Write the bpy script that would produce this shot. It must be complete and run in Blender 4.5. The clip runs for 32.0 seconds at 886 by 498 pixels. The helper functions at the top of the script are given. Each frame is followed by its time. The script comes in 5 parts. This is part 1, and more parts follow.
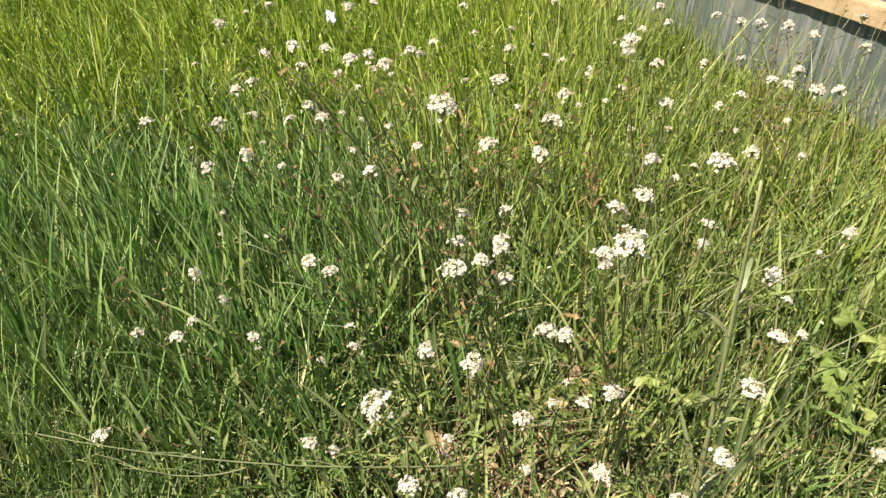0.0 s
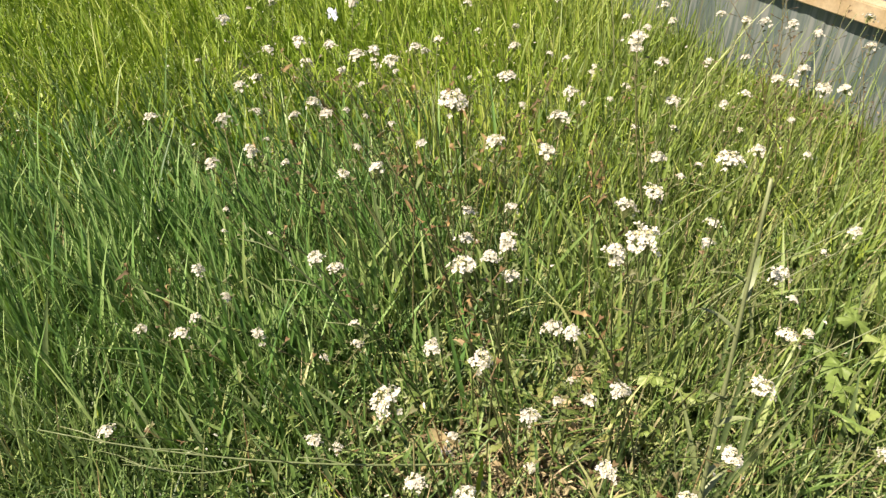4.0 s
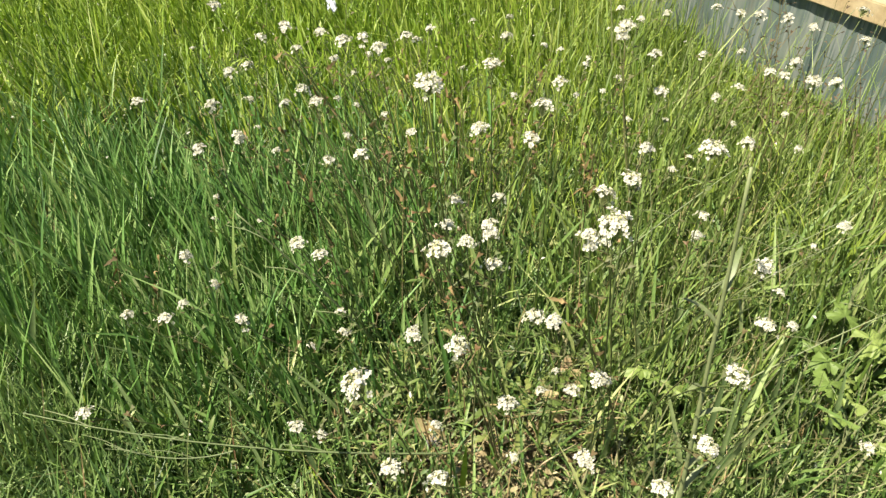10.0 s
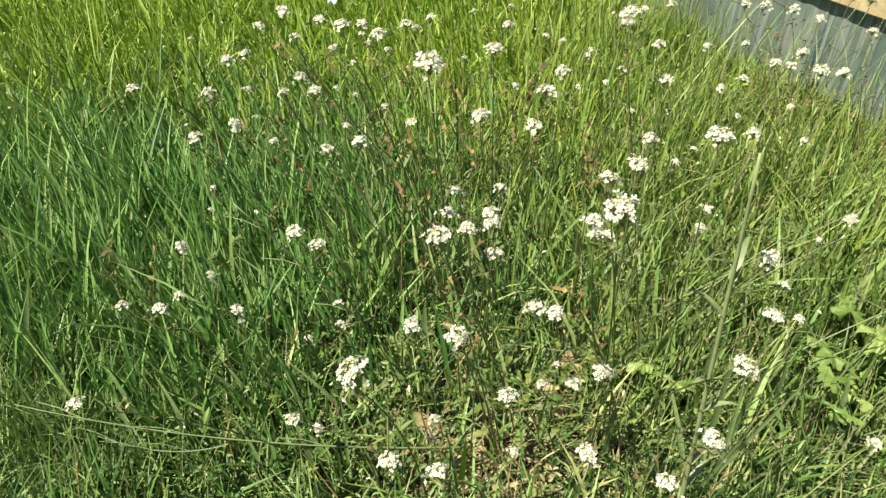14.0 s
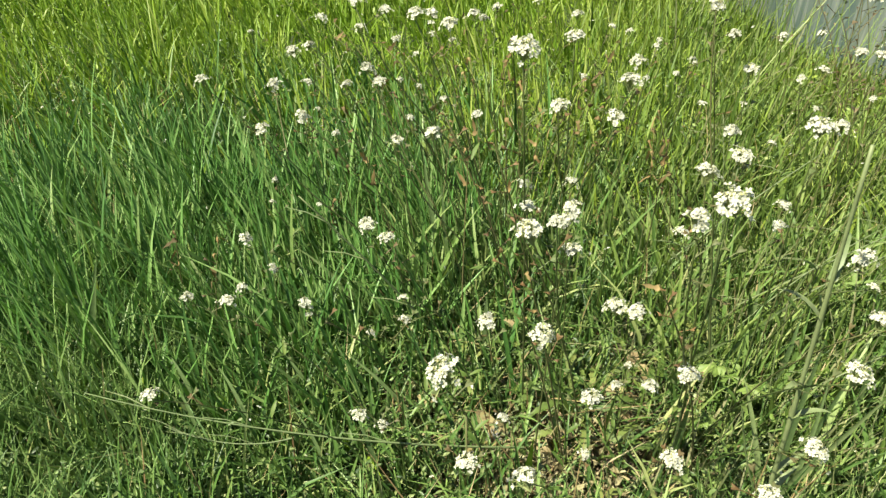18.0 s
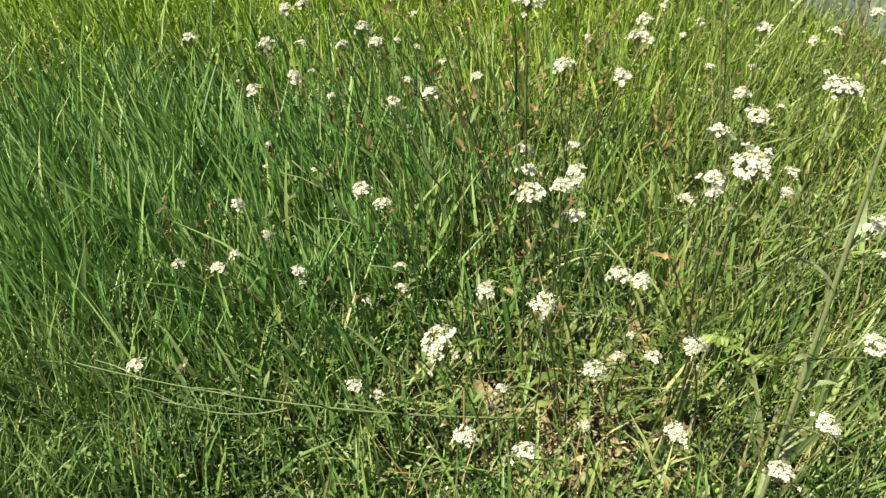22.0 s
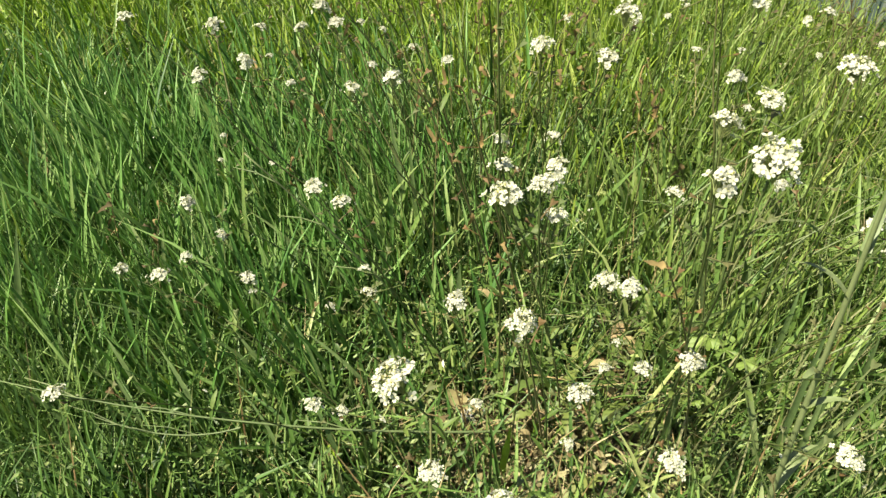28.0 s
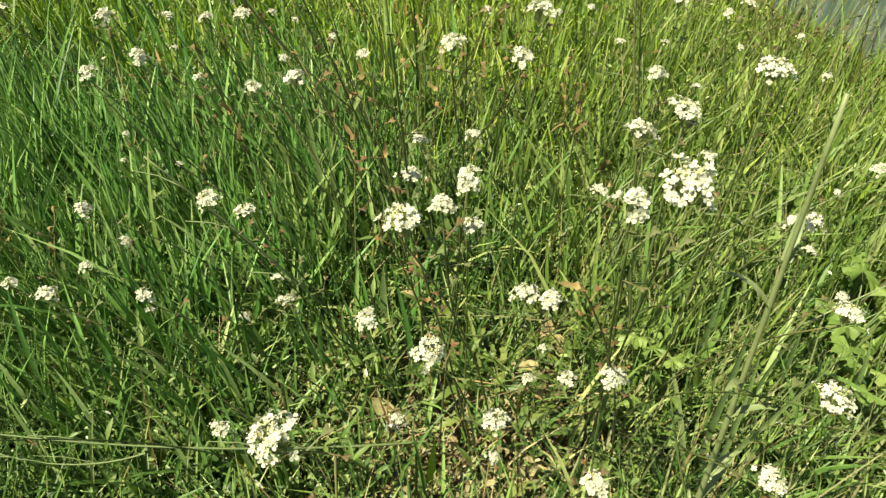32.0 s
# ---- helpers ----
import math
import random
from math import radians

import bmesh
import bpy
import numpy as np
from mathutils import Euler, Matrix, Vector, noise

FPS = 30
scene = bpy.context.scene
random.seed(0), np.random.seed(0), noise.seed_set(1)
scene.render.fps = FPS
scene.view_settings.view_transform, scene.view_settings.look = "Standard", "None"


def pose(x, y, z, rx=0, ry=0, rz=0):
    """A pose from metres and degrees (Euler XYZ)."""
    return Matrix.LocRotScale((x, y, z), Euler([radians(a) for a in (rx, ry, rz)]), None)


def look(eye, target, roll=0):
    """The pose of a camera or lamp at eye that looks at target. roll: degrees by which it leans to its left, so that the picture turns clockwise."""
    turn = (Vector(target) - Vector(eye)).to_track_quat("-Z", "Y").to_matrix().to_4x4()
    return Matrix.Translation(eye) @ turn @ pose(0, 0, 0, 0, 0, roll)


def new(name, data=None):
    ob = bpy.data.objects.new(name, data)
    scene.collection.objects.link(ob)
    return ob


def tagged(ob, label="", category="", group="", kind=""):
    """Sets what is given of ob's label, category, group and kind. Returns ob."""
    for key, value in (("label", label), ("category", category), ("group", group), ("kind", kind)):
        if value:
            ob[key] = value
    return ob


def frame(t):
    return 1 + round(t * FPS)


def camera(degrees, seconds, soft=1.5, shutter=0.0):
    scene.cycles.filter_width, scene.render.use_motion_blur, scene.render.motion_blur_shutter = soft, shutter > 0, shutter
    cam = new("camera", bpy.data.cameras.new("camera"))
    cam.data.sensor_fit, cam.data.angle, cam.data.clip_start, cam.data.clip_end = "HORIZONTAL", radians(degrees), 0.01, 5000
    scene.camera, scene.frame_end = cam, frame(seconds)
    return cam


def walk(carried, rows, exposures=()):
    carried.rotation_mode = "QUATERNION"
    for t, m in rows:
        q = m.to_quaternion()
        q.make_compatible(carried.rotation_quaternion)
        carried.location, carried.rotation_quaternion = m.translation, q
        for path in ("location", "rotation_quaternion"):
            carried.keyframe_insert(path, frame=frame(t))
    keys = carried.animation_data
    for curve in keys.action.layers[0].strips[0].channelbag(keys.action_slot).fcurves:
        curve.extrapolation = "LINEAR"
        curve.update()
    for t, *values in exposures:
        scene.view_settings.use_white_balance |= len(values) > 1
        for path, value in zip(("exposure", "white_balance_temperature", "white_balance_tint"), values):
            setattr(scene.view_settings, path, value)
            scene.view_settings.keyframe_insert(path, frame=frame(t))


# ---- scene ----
cam = camera(63.1, 32.0, soft=1.42)
PATH = [
    (0, (0.259, 0.237, 0.747), (-0.014, 1.852, -0.402), -0.2),
    (0.5, (0.257, 0.236, 0.747), (-0.017, 1.851, -0.401), -0.0),
    (1, (0.258, 0.233, 0.747), (-0.017, 1.849, -0.399), 0.0),
    (1.5, (0.26, 0.235, 0.747), (-0.017, 1.851, -0.398), 0.0),
    (2, (0.258, 0.235, 0.747), (-0.019, 1.851, -0.399), 0.1),
    (2.5, (0.253, 0.235, 0.746), (-0.021, 1.852, -0.399), 0.1),
    (3, (0.248, 0.233, 0.743), (-0.019, 1.856, -0.395), 0.4),
    (3.5, (0.249, 0.235, 0.745), (-0.019, 1.853, -0.399), 0.2),
    (5.5, (0.262, 0.238, 0.74), (-0.009, 1.847, -0.416), 0.2),
    (6, (0.262, 0.239, 0.738), (-0.01, 1.849, -0.416), 0.2),
    (6.5, (0.26, 0.239, 0.736), (-0.016, 1.849, -0.418), 0.2),
    (7, (0.258, 0.241, 0.734), (-0.017, 1.85, -0.421), 0.2),
    (7.5, (0.259, 0.238, 0.737), (-0.015, 1.847, -0.419), 0.3),
    (8, (0.26, 0.239, 0.741), (-0.013, 1.847, -0.416), 0.3),
    (8.5, (0.265, 0.237, 0.744), (-0.007, 1.844, -0.415), 0.5),
    (9, (0.267, 0.235, 0.743), (-0.008, 1.841, -0.416), 0.5),
    (9.5, (0.266, 0.238, 0.738), (-0.007, 1.844, -0.423), 0.8),
    (10, (0.269, 0.237, 0.738), (-0.003, 1.842, -0.424), 0.8),
    (10.5, (0.269, 0.237, 0.737), (-0.004, 1.843, -0.425), 0.9),
    (11, (0.265, 0.241, 0.73), (-0.011, 1.846, -0.431), 0.8),
    (11.5, (0.266, 0.245, 0.727), (-0.01, 1.85, -0.435), 0.8),
    (12, (0.269, 0.245, 0.726), (-0.005, 1.849, -0.438), 0.8),
    (12.5, (0.269, 0.247, 0.725), (-0.004, 1.85, -0.438), 0.9),
    (13, (0.273, 0.246, 0.726), (0.002, 1.849, -0.438), 1.0),
    (13.5, (0.271, 0.245, 0.725), (0.004, 1.848, -0.441), 1.1),
    (15.5, (0.257, 0.241, 0.723), (-0.061, 1.833, -0.446), 0.4),
    (16, (0.251, 0.241, 0.721), (-0.087, 1.831, -0.444), 0.0),
    (16.5, (0.246, 0.243, 0.722), (-0.114, 1.827, -0.445), -0.3),
    (17, (0.247, 0.245, 0.722), (-0.13, 1.82, -0.451), -0.5),
    (17.5, (0.244, 0.247, 0.72), (-0.139, 1.822, -0.453), -0.7),
    (18, (0.238, 0.252, 0.713), (-0.144, 1.822, -0.465), -0.6),
    (18.5, (0.232, 0.261, 0.708), (-0.146, 1.825, -0.48), -0.6),
    (19, (0.231, 0.265, 0.707), (-0.146, 1.822, -0.491), -0.6),
    (19.5, (0.233, 0.268, 0.704), (-0.143, 1.819, -0.501), -0.6),
    (20, (0.233, 0.268, 0.702), (-0.144, 1.811, -0.513), -0.6),
    (20.5, (0.233, 0.269, 0.7), (-0.142, 1.805, -0.524), -0.6),
    (21, (0.233, 0.27, 0.698), (-0.137, 1.801, -0.534), -0.4),
    (21.5, (0.234, 0.267, 0.7), (-0.134, 1.793, -0.539), -0.4),
    (22, (0.235, 0.269, 0.698), (-0.133, 1.789, -0.55), -0.4),
    (22.5, (0.238, 0.271, 0.697), (-0.127, 1.785, -0.558), -0.4),
    (23, (0.24, 0.272, 0.697), (-0.124, 1.783, -0.561), -0.5),
    (23.5, (0.238, 0.274, 0.697), (-0.12, 1.785, -0.563), -0.3),
    (24, (0.234, 0.274, 0.698), (-0.114, 1.79, -0.559), 0.2),
    (24.5, (0.233, 0.274, 0.698), (-0.118, 1.79, -0.559), -0.0),
    (26.5, (0.225, 0.285, 0.688), (-0.118, 1.797, -0.576), 0.1),
    (27, (0.229, 0.286, 0.687), (-0.113, 1.799, -0.576), 0.2),
    (27.5, (0.235, 0.304, 0.681), (-0.104, 1.813, -0.587), 0.3),
    (28, (0.231, 0.328, 0.665), (-0.075, 1.842, -0.604), 0.4),
    (28.5, (0.233, 0.347, 0.656), (-0.032, 1.855, -0.631), 0.4),
    (29, (0.232, 0.365, 0.643), (0.004, 1.877, -0.646), 1.5),
    (29.5, (0.236, 0.378, 0.638), (0.018, 1.888, -0.656), 1.4),
    (30, (0.241, 0.385, 0.637), (0.033, 1.898, -0.653), 2.0),
    (30.5, (0.232, 0.391, 0.638), (0.061, 1.912, -0.65), 2.8),
    (31, (0.232, 0.391, 0.64), (0.079, 1.915, -0.646), 3.5),
    (31.5, (0.238, 0.387, 0.643), (0.091, 1.907, -0.648), 3.3),
    (32, (0.244, 0.368, 0.659), (0.106, 1.883, -0.639), 3.1),
]
LIGHT = [(0, 1.17, 7240, 25), (3.5, 1.17, 7240, 25), (6, 1.17, 7040, 21), (9, 1.17, 6990, 13.5), (12, 1.15, 6990, 12.5), (13.5, 1.15, 6940, 8), (16, 1.13, 6890, 3), (19, 1.12, 6940, 2.5), (22, 1.11, 7190, 6.5), (24, 1.11, 6940, 0), (27, 1.1, 7290, 4.5), (29, 1.07, 7190, 0), (31, 1.07, 7290, 3), (32, 1.07, 7790, -4)]
walk(cam, [(t, look(eye, target, roll)) for t, eye, target, roll in PATH], LIGHT)

# ---- sky and sun ----
SUN_ELEV, SUN_AZ = 58.0, 237.0          # degrees; azimuth clockwise from +y
world = bpy.data.worlds.new("sky")
scene.world = world
world.use_nodes = True
wn = world.node_tree.nodes
sky = wn.new("ShaderNodeTexSky")
sky.sky_type = "NISHITA"
sky.sun_disc = False
sky.sun_elevation = radians(SUN_ELEV)
sky.sun_rotation = radians(SUN_AZ)
world.node_tree.links.new(sky.outputs[0], wn["Background"].inputs[0])
wn["Background"].inputs[1].default_value = 0.05
sun_data = bpy.data.lights.new("sun", "SUN")
sun_data.energy = 5.0
sun_data.angle = radians(0.53)
sun_data.color = (1.0, 0.94, 0.82)
sun = new("sun", sun_data)
to_sun = Vector((math.sin(radians(SUN_AZ)) * math.cos(radians(SUN_ELEV)),
                 math.cos(radians(SUN_AZ)) * math.cos(radians(SUN_ELEV)), math.sin(radians(SUN_ELEV))))
sun.matrix_world = look(to_sun * 20, (0, 0, 0))

# ---- helpers of the scene ----
rng = np.random.default_rng(7)


def mesh_of(name, verts, faces, mats=(), smooth=True, index=None):
    me = bpy.data.meshes.new(name)
    me.from_pydata([tuple(v) for v in verts], [], faces)
    for m in mats:
        me.materials.append(m)
    if index is not None:
        me.polygons.foreach_set("material_index", index)
    if smooth:
        me.polygons.foreach_set("use_smooth", [True] * len(me.polygons))
    me.update()
    return me


def part(name, me, parent, m=None, label=""):
    """One mesh as a part under a thing."""
    ob = new(name, me)
    ob.parent = parent
    if m is not None:
        ob.matrix_basis = m
    return tagged(ob, label)


def thing(name, label, category, m, group="", kind=""):
    ob = new(name)
    ob.empty_display_size = 0.02
    ob.matrix_basis = m
    return tagged(ob, label, category, group, kind)


def bm_mesh(name, bm, mats=(), smooth=False):
    me = bpy.data.meshes.new(name)
    bm.to_mesh(me)
    bm.free()
    for m in mats:
        me.materials.append(m)
    if smooth:
        me.polygons.foreach_set("use_smooth", [True] * len(me.polygons))
    return me


def value_noise(x, y, scale, seed=0):
    """Smooth noise in 0..1 over the plan."""
    r = np.random.default_rng(100 + seed)
    g = r.random((64, 64))
    u, v = (x / scale) % 64, (y / scale) % 64
    i, j = u.astype(int) % 64, v.astype(int) % 64
    fu, fv = u - np.floor(u), v - np.floor(v)
    fu, fv = fu * fu * (3 - 2 * fu), fv * fv * (3 - 2 * fv)
    i1, j1 = (i + 1) % 64, (j + 1) % 64
    return (g[i, j] * (1 - fu) + g[i1, j] * fu) * (1 - fv) + (g[i, j1] * (1 - fu) + g[i1, j1] * fu) * fv


# ---- materials ----
def node_mat(name):
    m = bpy.data.materials.new(name)
    m.use_nodes = True
    nt = m.node_tree
    return m, nt, nt.nodes["Principled BSDF"], nt.nodes["Material Output"]


def ramp(nt, src, stops):
    r = nt.nodes.new("ShaderNodeValToRGB")
    els = r.color_ramp.elements
    while len(els) < len(stops):
        els.new(0.5)
    for e, (p, c) in zip(els, stops):
        e.position, e.color = p, (*c, 1)
    nt.links.new(src, r.inputs[0])
    return r.outputs[0]


def mix(nt, kind, fac, a, b):
    n = nt.nodes.new("ShaderNodeMix")
    n.data_type, n.blend_type = "RGBA", kind
    if isinstance(fac, float):
        n.inputs[0].default_value = fac
    else:
        nt.links.new(fac, n.inputs[0])
    for s, v in ((n.inputs[6], a), (n.inputs[7], b)):
        if isinstance(v, tuple):
            s.default_value = (*v, 1)
        else:
            nt.links.new(v, s)
    return n.outputs[2]


def noise_tex(nt, scale, detail=4.0, coords="world"):
    n = nt.nodes.new("ShaderNodeTexNoise")
    n.inputs["Scale"].default_value, n.inputs["Detail"].default_value = scale, detail
    if coords == "world":
        nt.links.new(nt.nodes.new("ShaderNodeNewGeometry").outputs["Position"], n.inputs["Vector"])
    else:
        nt.links.new(nt.nodes.new("ShaderNodeTexCoord").outputs["Object"], n.inputs["Vector"])
    return n.outputs["Fac"]


def bump(nt, bsdf, src, strength, dist):
    b = nt.nodes.new("ShaderNodeBump")
    b.inputs["Strength"].default_value, b.inputs["Distance"].default_value = strength, dist
    nt.links.new(src, b.inputs["Height"])
    nt.links.new(b.outputs[0], bsdf.inputs["Normal"])


def leaf_mat(name, stops, rough=0.5, through_light=0.3, patch=None, single=False, glow=(1.25, 1.3, 0.55)):
    """Thin plant tissue: random hue per blade or leaf, patches over the ground, light that shines through."""
    m, nt, bsdf, out = node_mat(name)
    if single:
        rnd = nt.nodes.new("ShaderNodeObjectInfo").outputs["Random"]
    else:
        rnd = nt.nodes.new("ShaderNodeNewGeometry").outputs["Random Per Island"]
    col = ramp(nt, rnd, stops)
    if patch:
        col = mix(nt, "MULTIPLY", 0.75, col, ramp(nt, noise_tex(nt, 3.5, 3.0), [(0.3, patch), (0.7, (1.0, 1.0, 1.0))]))
    col = mix(nt, "MULTIPLY", 0.5, col, ramp(nt, noise_tex(nt, 160.0, 3.0), [(0.3, (0.62, 0.62, 0.62)), (0.7, (1.15, 1.15, 1.1))]))
    nt.links.new(col, bsdf.inputs["Base Color"])
    bsdf.inputs["Roughness"].default_value = rough
    bsdf.inputs["Specular IOR Level"].default_value = 0.42
    tr = nt.nodes.new("ShaderNodeBsdfTranslucent")
    nt.links.new(mix(nt, "MULTIPLY", 1.0, col, glow), tr.inputs[0])
    ms = nt.nodes.new("ShaderNodeMixShader")
    ms.inputs[0].default_value = through_light
    nt.links.new(bsdf.outputs[0], ms.inputs[1])
    nt.links.new(tr.outputs[0], ms.inputs[2])
    nt.links.new(ms.outputs[0], out.inputs[0])
    return m


def plain_mat(name, stops, scale, rough, coords="world", bump_scale=None, bump_amount=0.3, bump_dist=0.002, metal=0.0):
    m, nt, bsdf, out = node_mat(name)
    a = noise_tex(nt, scale, 5.0, coords)
    col = ramp(nt, a, stops)
    col = mix(nt, "MULTIPLY", 0.4, col, ramp(nt, noise_tex(nt, scale * 9, 3.0, coords), [(0.3, (0.6, 0.6, 0.6)), (0.7, (1.2, 1.2, 1.2))]))
    nt.links.new(col, bsdf.inputs["Base Color"])
    bsdf.inputs["Roughness"].default_value = rough
    bsdf.inputs["Metallic"].default_value = metal
    if bump_scale:
        bump(nt, bsdf, noise_tex(nt, bump_scale, 5.0, coords), bump_amount, bump_dist)
    return m


M_TALL = leaf_mat("tall_grass", [(0.0, (0.047, 0.115, 0.03)), (0.33, (0.11, 0.235, 0.055)), (0.68, (0.182, 0.33, 0.088)), (1.0, (0.315, 0.43, 0.165))], 0.45, 0.15, (0.62, 0.79, 0.64), glow=(1.1, 1.25, 0.6))
M_HAIR = leaf_mat("hair_grass", [(0.0, (0.047, 0.1, 0.026)), (0.5, (0.128, 0.222, 0.058)), (1.0, (0.275, 0.38, 0.13))], 0.45, 0.13, (0.64, 0.8, 0.66), glow=(1.1, 1.25, 0.6))
M_MEADOW = leaf_mat("meadow_grass", [(0.0, (0.088, 0.17, 0.013)), (0.35, (0.178, 0.29, 0.025)), (0.75, (0.262, 0.375, 0.04)), (1.0, (0.375, 0.455, 0.09))], 0.5, 0.24, (0.66, 0.8, 0.56), glow=(1.15, 1.25, 0.45))
M_FINE = leaf_mat("fine_grass", [(0.0, (0.036, 0.08, 0.02)), (0.5, (0.11, 0.2, 0.046)), (0.85, (0.24, 0.33, 0.1)), (1.0, (0.42, 0.43, 0.19))], 0.48, 0.14, (0.68, 0.82, 0.66), glow=(1.12, 1.2, 0.65))
M_OLIVE = leaf_mat("olive_grass", [(0.0, (0.08, 0.135, 0.028)), (0.4, (0.18, 0.27, 0.06)), (0.8, (0.275, 0.37, 0.104)), (1.0, (0.36, 0.41, 0.165))], 0.5, 0.2, (0.73, 0.83, 0.66), glow=(1.12, 1.2, 0.65))
M_PALEGRASS = leaf_mat("pale_meadow_grass", [(0.0, (0.12, 0.185, 0.024)), (0.35, (0.235, 0.325, 0.048)), (0.75, (0.34, 0.43, 0.08)), (1.0, (0.46, 0.5, 0.16))], 0.5, 0.24, (0.75, 0.85, 0.62), glow=(1.15, 1.22, 0.55))
M_STRAW = leaf_mat("dry_straw", [(0.0, (0.2, 0.13, 0.06)), (0.5, (0.36, 0.27, 0.13)), (1.0, (0.5, 0.42, 0.24))], 0.6, 0.15)
M_COVER = leaf_mat("ground_cover", [(0.0, (0.042, 0.082, 0.024)), (0.5, (0.12, 0.185, 0.055)), (1.0, (0.31, 0.36, 0.15))], 0.45, 0.16, (0.7, 0.8, 0.7))
M_LITTER = leaf_mat("dead_leaves", [(0.0, (0.1, 0.083, 0.038)), (0.35, (0.19, 0.162, 0.078)), (0.7, (0.3, 0.265, 0.135)), (1.0, (0.45, 0.41, 0.24))], 0.7, 0.15)
M_SEED = leaf_mat("brown_seed_heads", [(0.0, (0.09, 0.065, 0.035)), (0.5, (0.16, 0.115, 0.06)), (1.0, (0.24, 0.19, 0.1))], 0.7, 0.2)
M_PETAL = leaf_mat("white_petal", [(0.0, (0.61, 0.605, 0.515)), (1.0, (0.77, 0.77, 0.665))], 0.7, 0.33, glow=(1.0, 1.0, 0.93))
M_PEDICEL = leaf_mat("pedicel", [(0.0, (0.3, 0.36, 0.14)), (1.0, (0.42, 0.44, 0.2))], 0.5, 0.2)
M_BUD = leaf_mat("green_bud", [(0.0, (0.45, 0.46, 0.18)), (1.0, (0.6, 0.57, 0.28))], 0.5, 0.2)
M_STEM = leaf_mat("flower_stem", [(0.0, (0.075, 0.11, 0.033)), (0.6, (0.115, 0.15, 0.045)), (1.0, (0.15, 0.15, 0.06))], 0.55, 0.05, single=True)
M_CULM = leaf_mat("dry_culm", [(0.0, (0.13, 0.17, 0.065)), (0.6, (0.2, 0.22, 0.1)), (1.0, (0.3, 0.29, 0.155))], 0.6, 0.12)
M_PALE = leaf_mat("pale_stem", [(0.0, (0.14, 0.19, 0.08)), (1.0, (0.22, 0.26, 0.12))], 0.5, 0.05, single=True)
M_POD = leaf_mat("seed_pod", [(0.0, (0.1, 0.14, 0.045)), (0.6, (0.12, 0.13, 0.05)), (0.85, (0.12, 0.085, 0.035)), (1.0, (0.14, 0.085, 0.032))], 0.6, 0.12, single=True)
M_RUSTPOD = leaf_mat("rust_pod", [(0.0, (0.085, 0.055, 0.024)), (0.5, (0.16, 0.095, 0.04)), (1.0, (0.26, 0.155, 0.065))], 0.65, 0.15, single=True)
M_DARKPOD = leaf_mat("dark_pod", [(0.0, (0.05, 0.038, 0.02)), (0.5, (0.09, 0.066, 0.034)), (1.0, (0.15, 0.11, 0.055))], 0.7, 0.12, single=True)
M_WITHER = leaf_mat("withered_leaf", [(0.0, (0.1, 0.075, 0.03)), (0.4, (0.18, 0.13, 0.052)), (0.8, (0.29, 0.2, 0.082)), (1.0, (0.37, 0.28, 0.13))], 0.75, 0.2, single=True, glow=(1.1, 0.95, 0.6))
M_LEAF = leaf_mat("weed_leaf", [(0.0, (0.15, 0.235, 0.055)), (0.6, (0.2, 0.295, 0.07)), (1.0, (0.27, 0.355, 0.1))], 0.5, 0.3, single=True)
M_DULL = leaf_mat("dull_leaf", [(0.0, (0.085, 0.15, 0.03)), (0.6, (0.13, 0.2, 0.045)), (1.0, (0.2, 0.27, 0.07))], 0.55, 0.3, single=True)
M_WEED = leaf_mat("toothed_leaf", [(0.0, (0.085, 0.135, 0.032)), (0.6, (0.14, 0.2, 0.046)), (1.0, (0.22, 0.25, 0.075))], 0.5, 0.22, single=True)
M_FLUFF = leaf_mat("grey_fluff", [(0.0, (0.24, 0.25, 0.27)), (1.0, (0.38, 0.38, 0.4))], 0.8, 0.2, glow=(1.0, 1.0, 1.0))
M_RUST = leaf_mat("rusty_stalk", [(0.0, (0.12, 0.13, 0.048)), (0.5, (0.16, 0.155, 0.06)), (1.0, (0.21, 0.17, 0.08))], 0.65, 0.1, single=True)
M_BLADE = leaf_mat("broad_blade", [(0.0, (0.11, 0.21, 0.05)), (0.5, (0.185, 0.29, 0.08)), (1.0, (0.27, 0.36, 0.125))], 0.52, 0.25, single=True)
M_BROADB = leaf_mat("dull_broad_blade", [(0.0, (0.1, 0.165, 0.055)), (0.5, (0.155, 0.225, 0.085)), (1.0, (0.21, 0.27, 0.11))], 0.6, 0.2, single=True)
M_YELLOW = leaf_mat("yellowed_leaf", [(0.0, (0.3, 0.25, 0.1)), (0.5, (0.4, 0.34, 0.17)), (1.0, (0.45, 0.33, 0.19))], 0.65, 0.25, single=True)
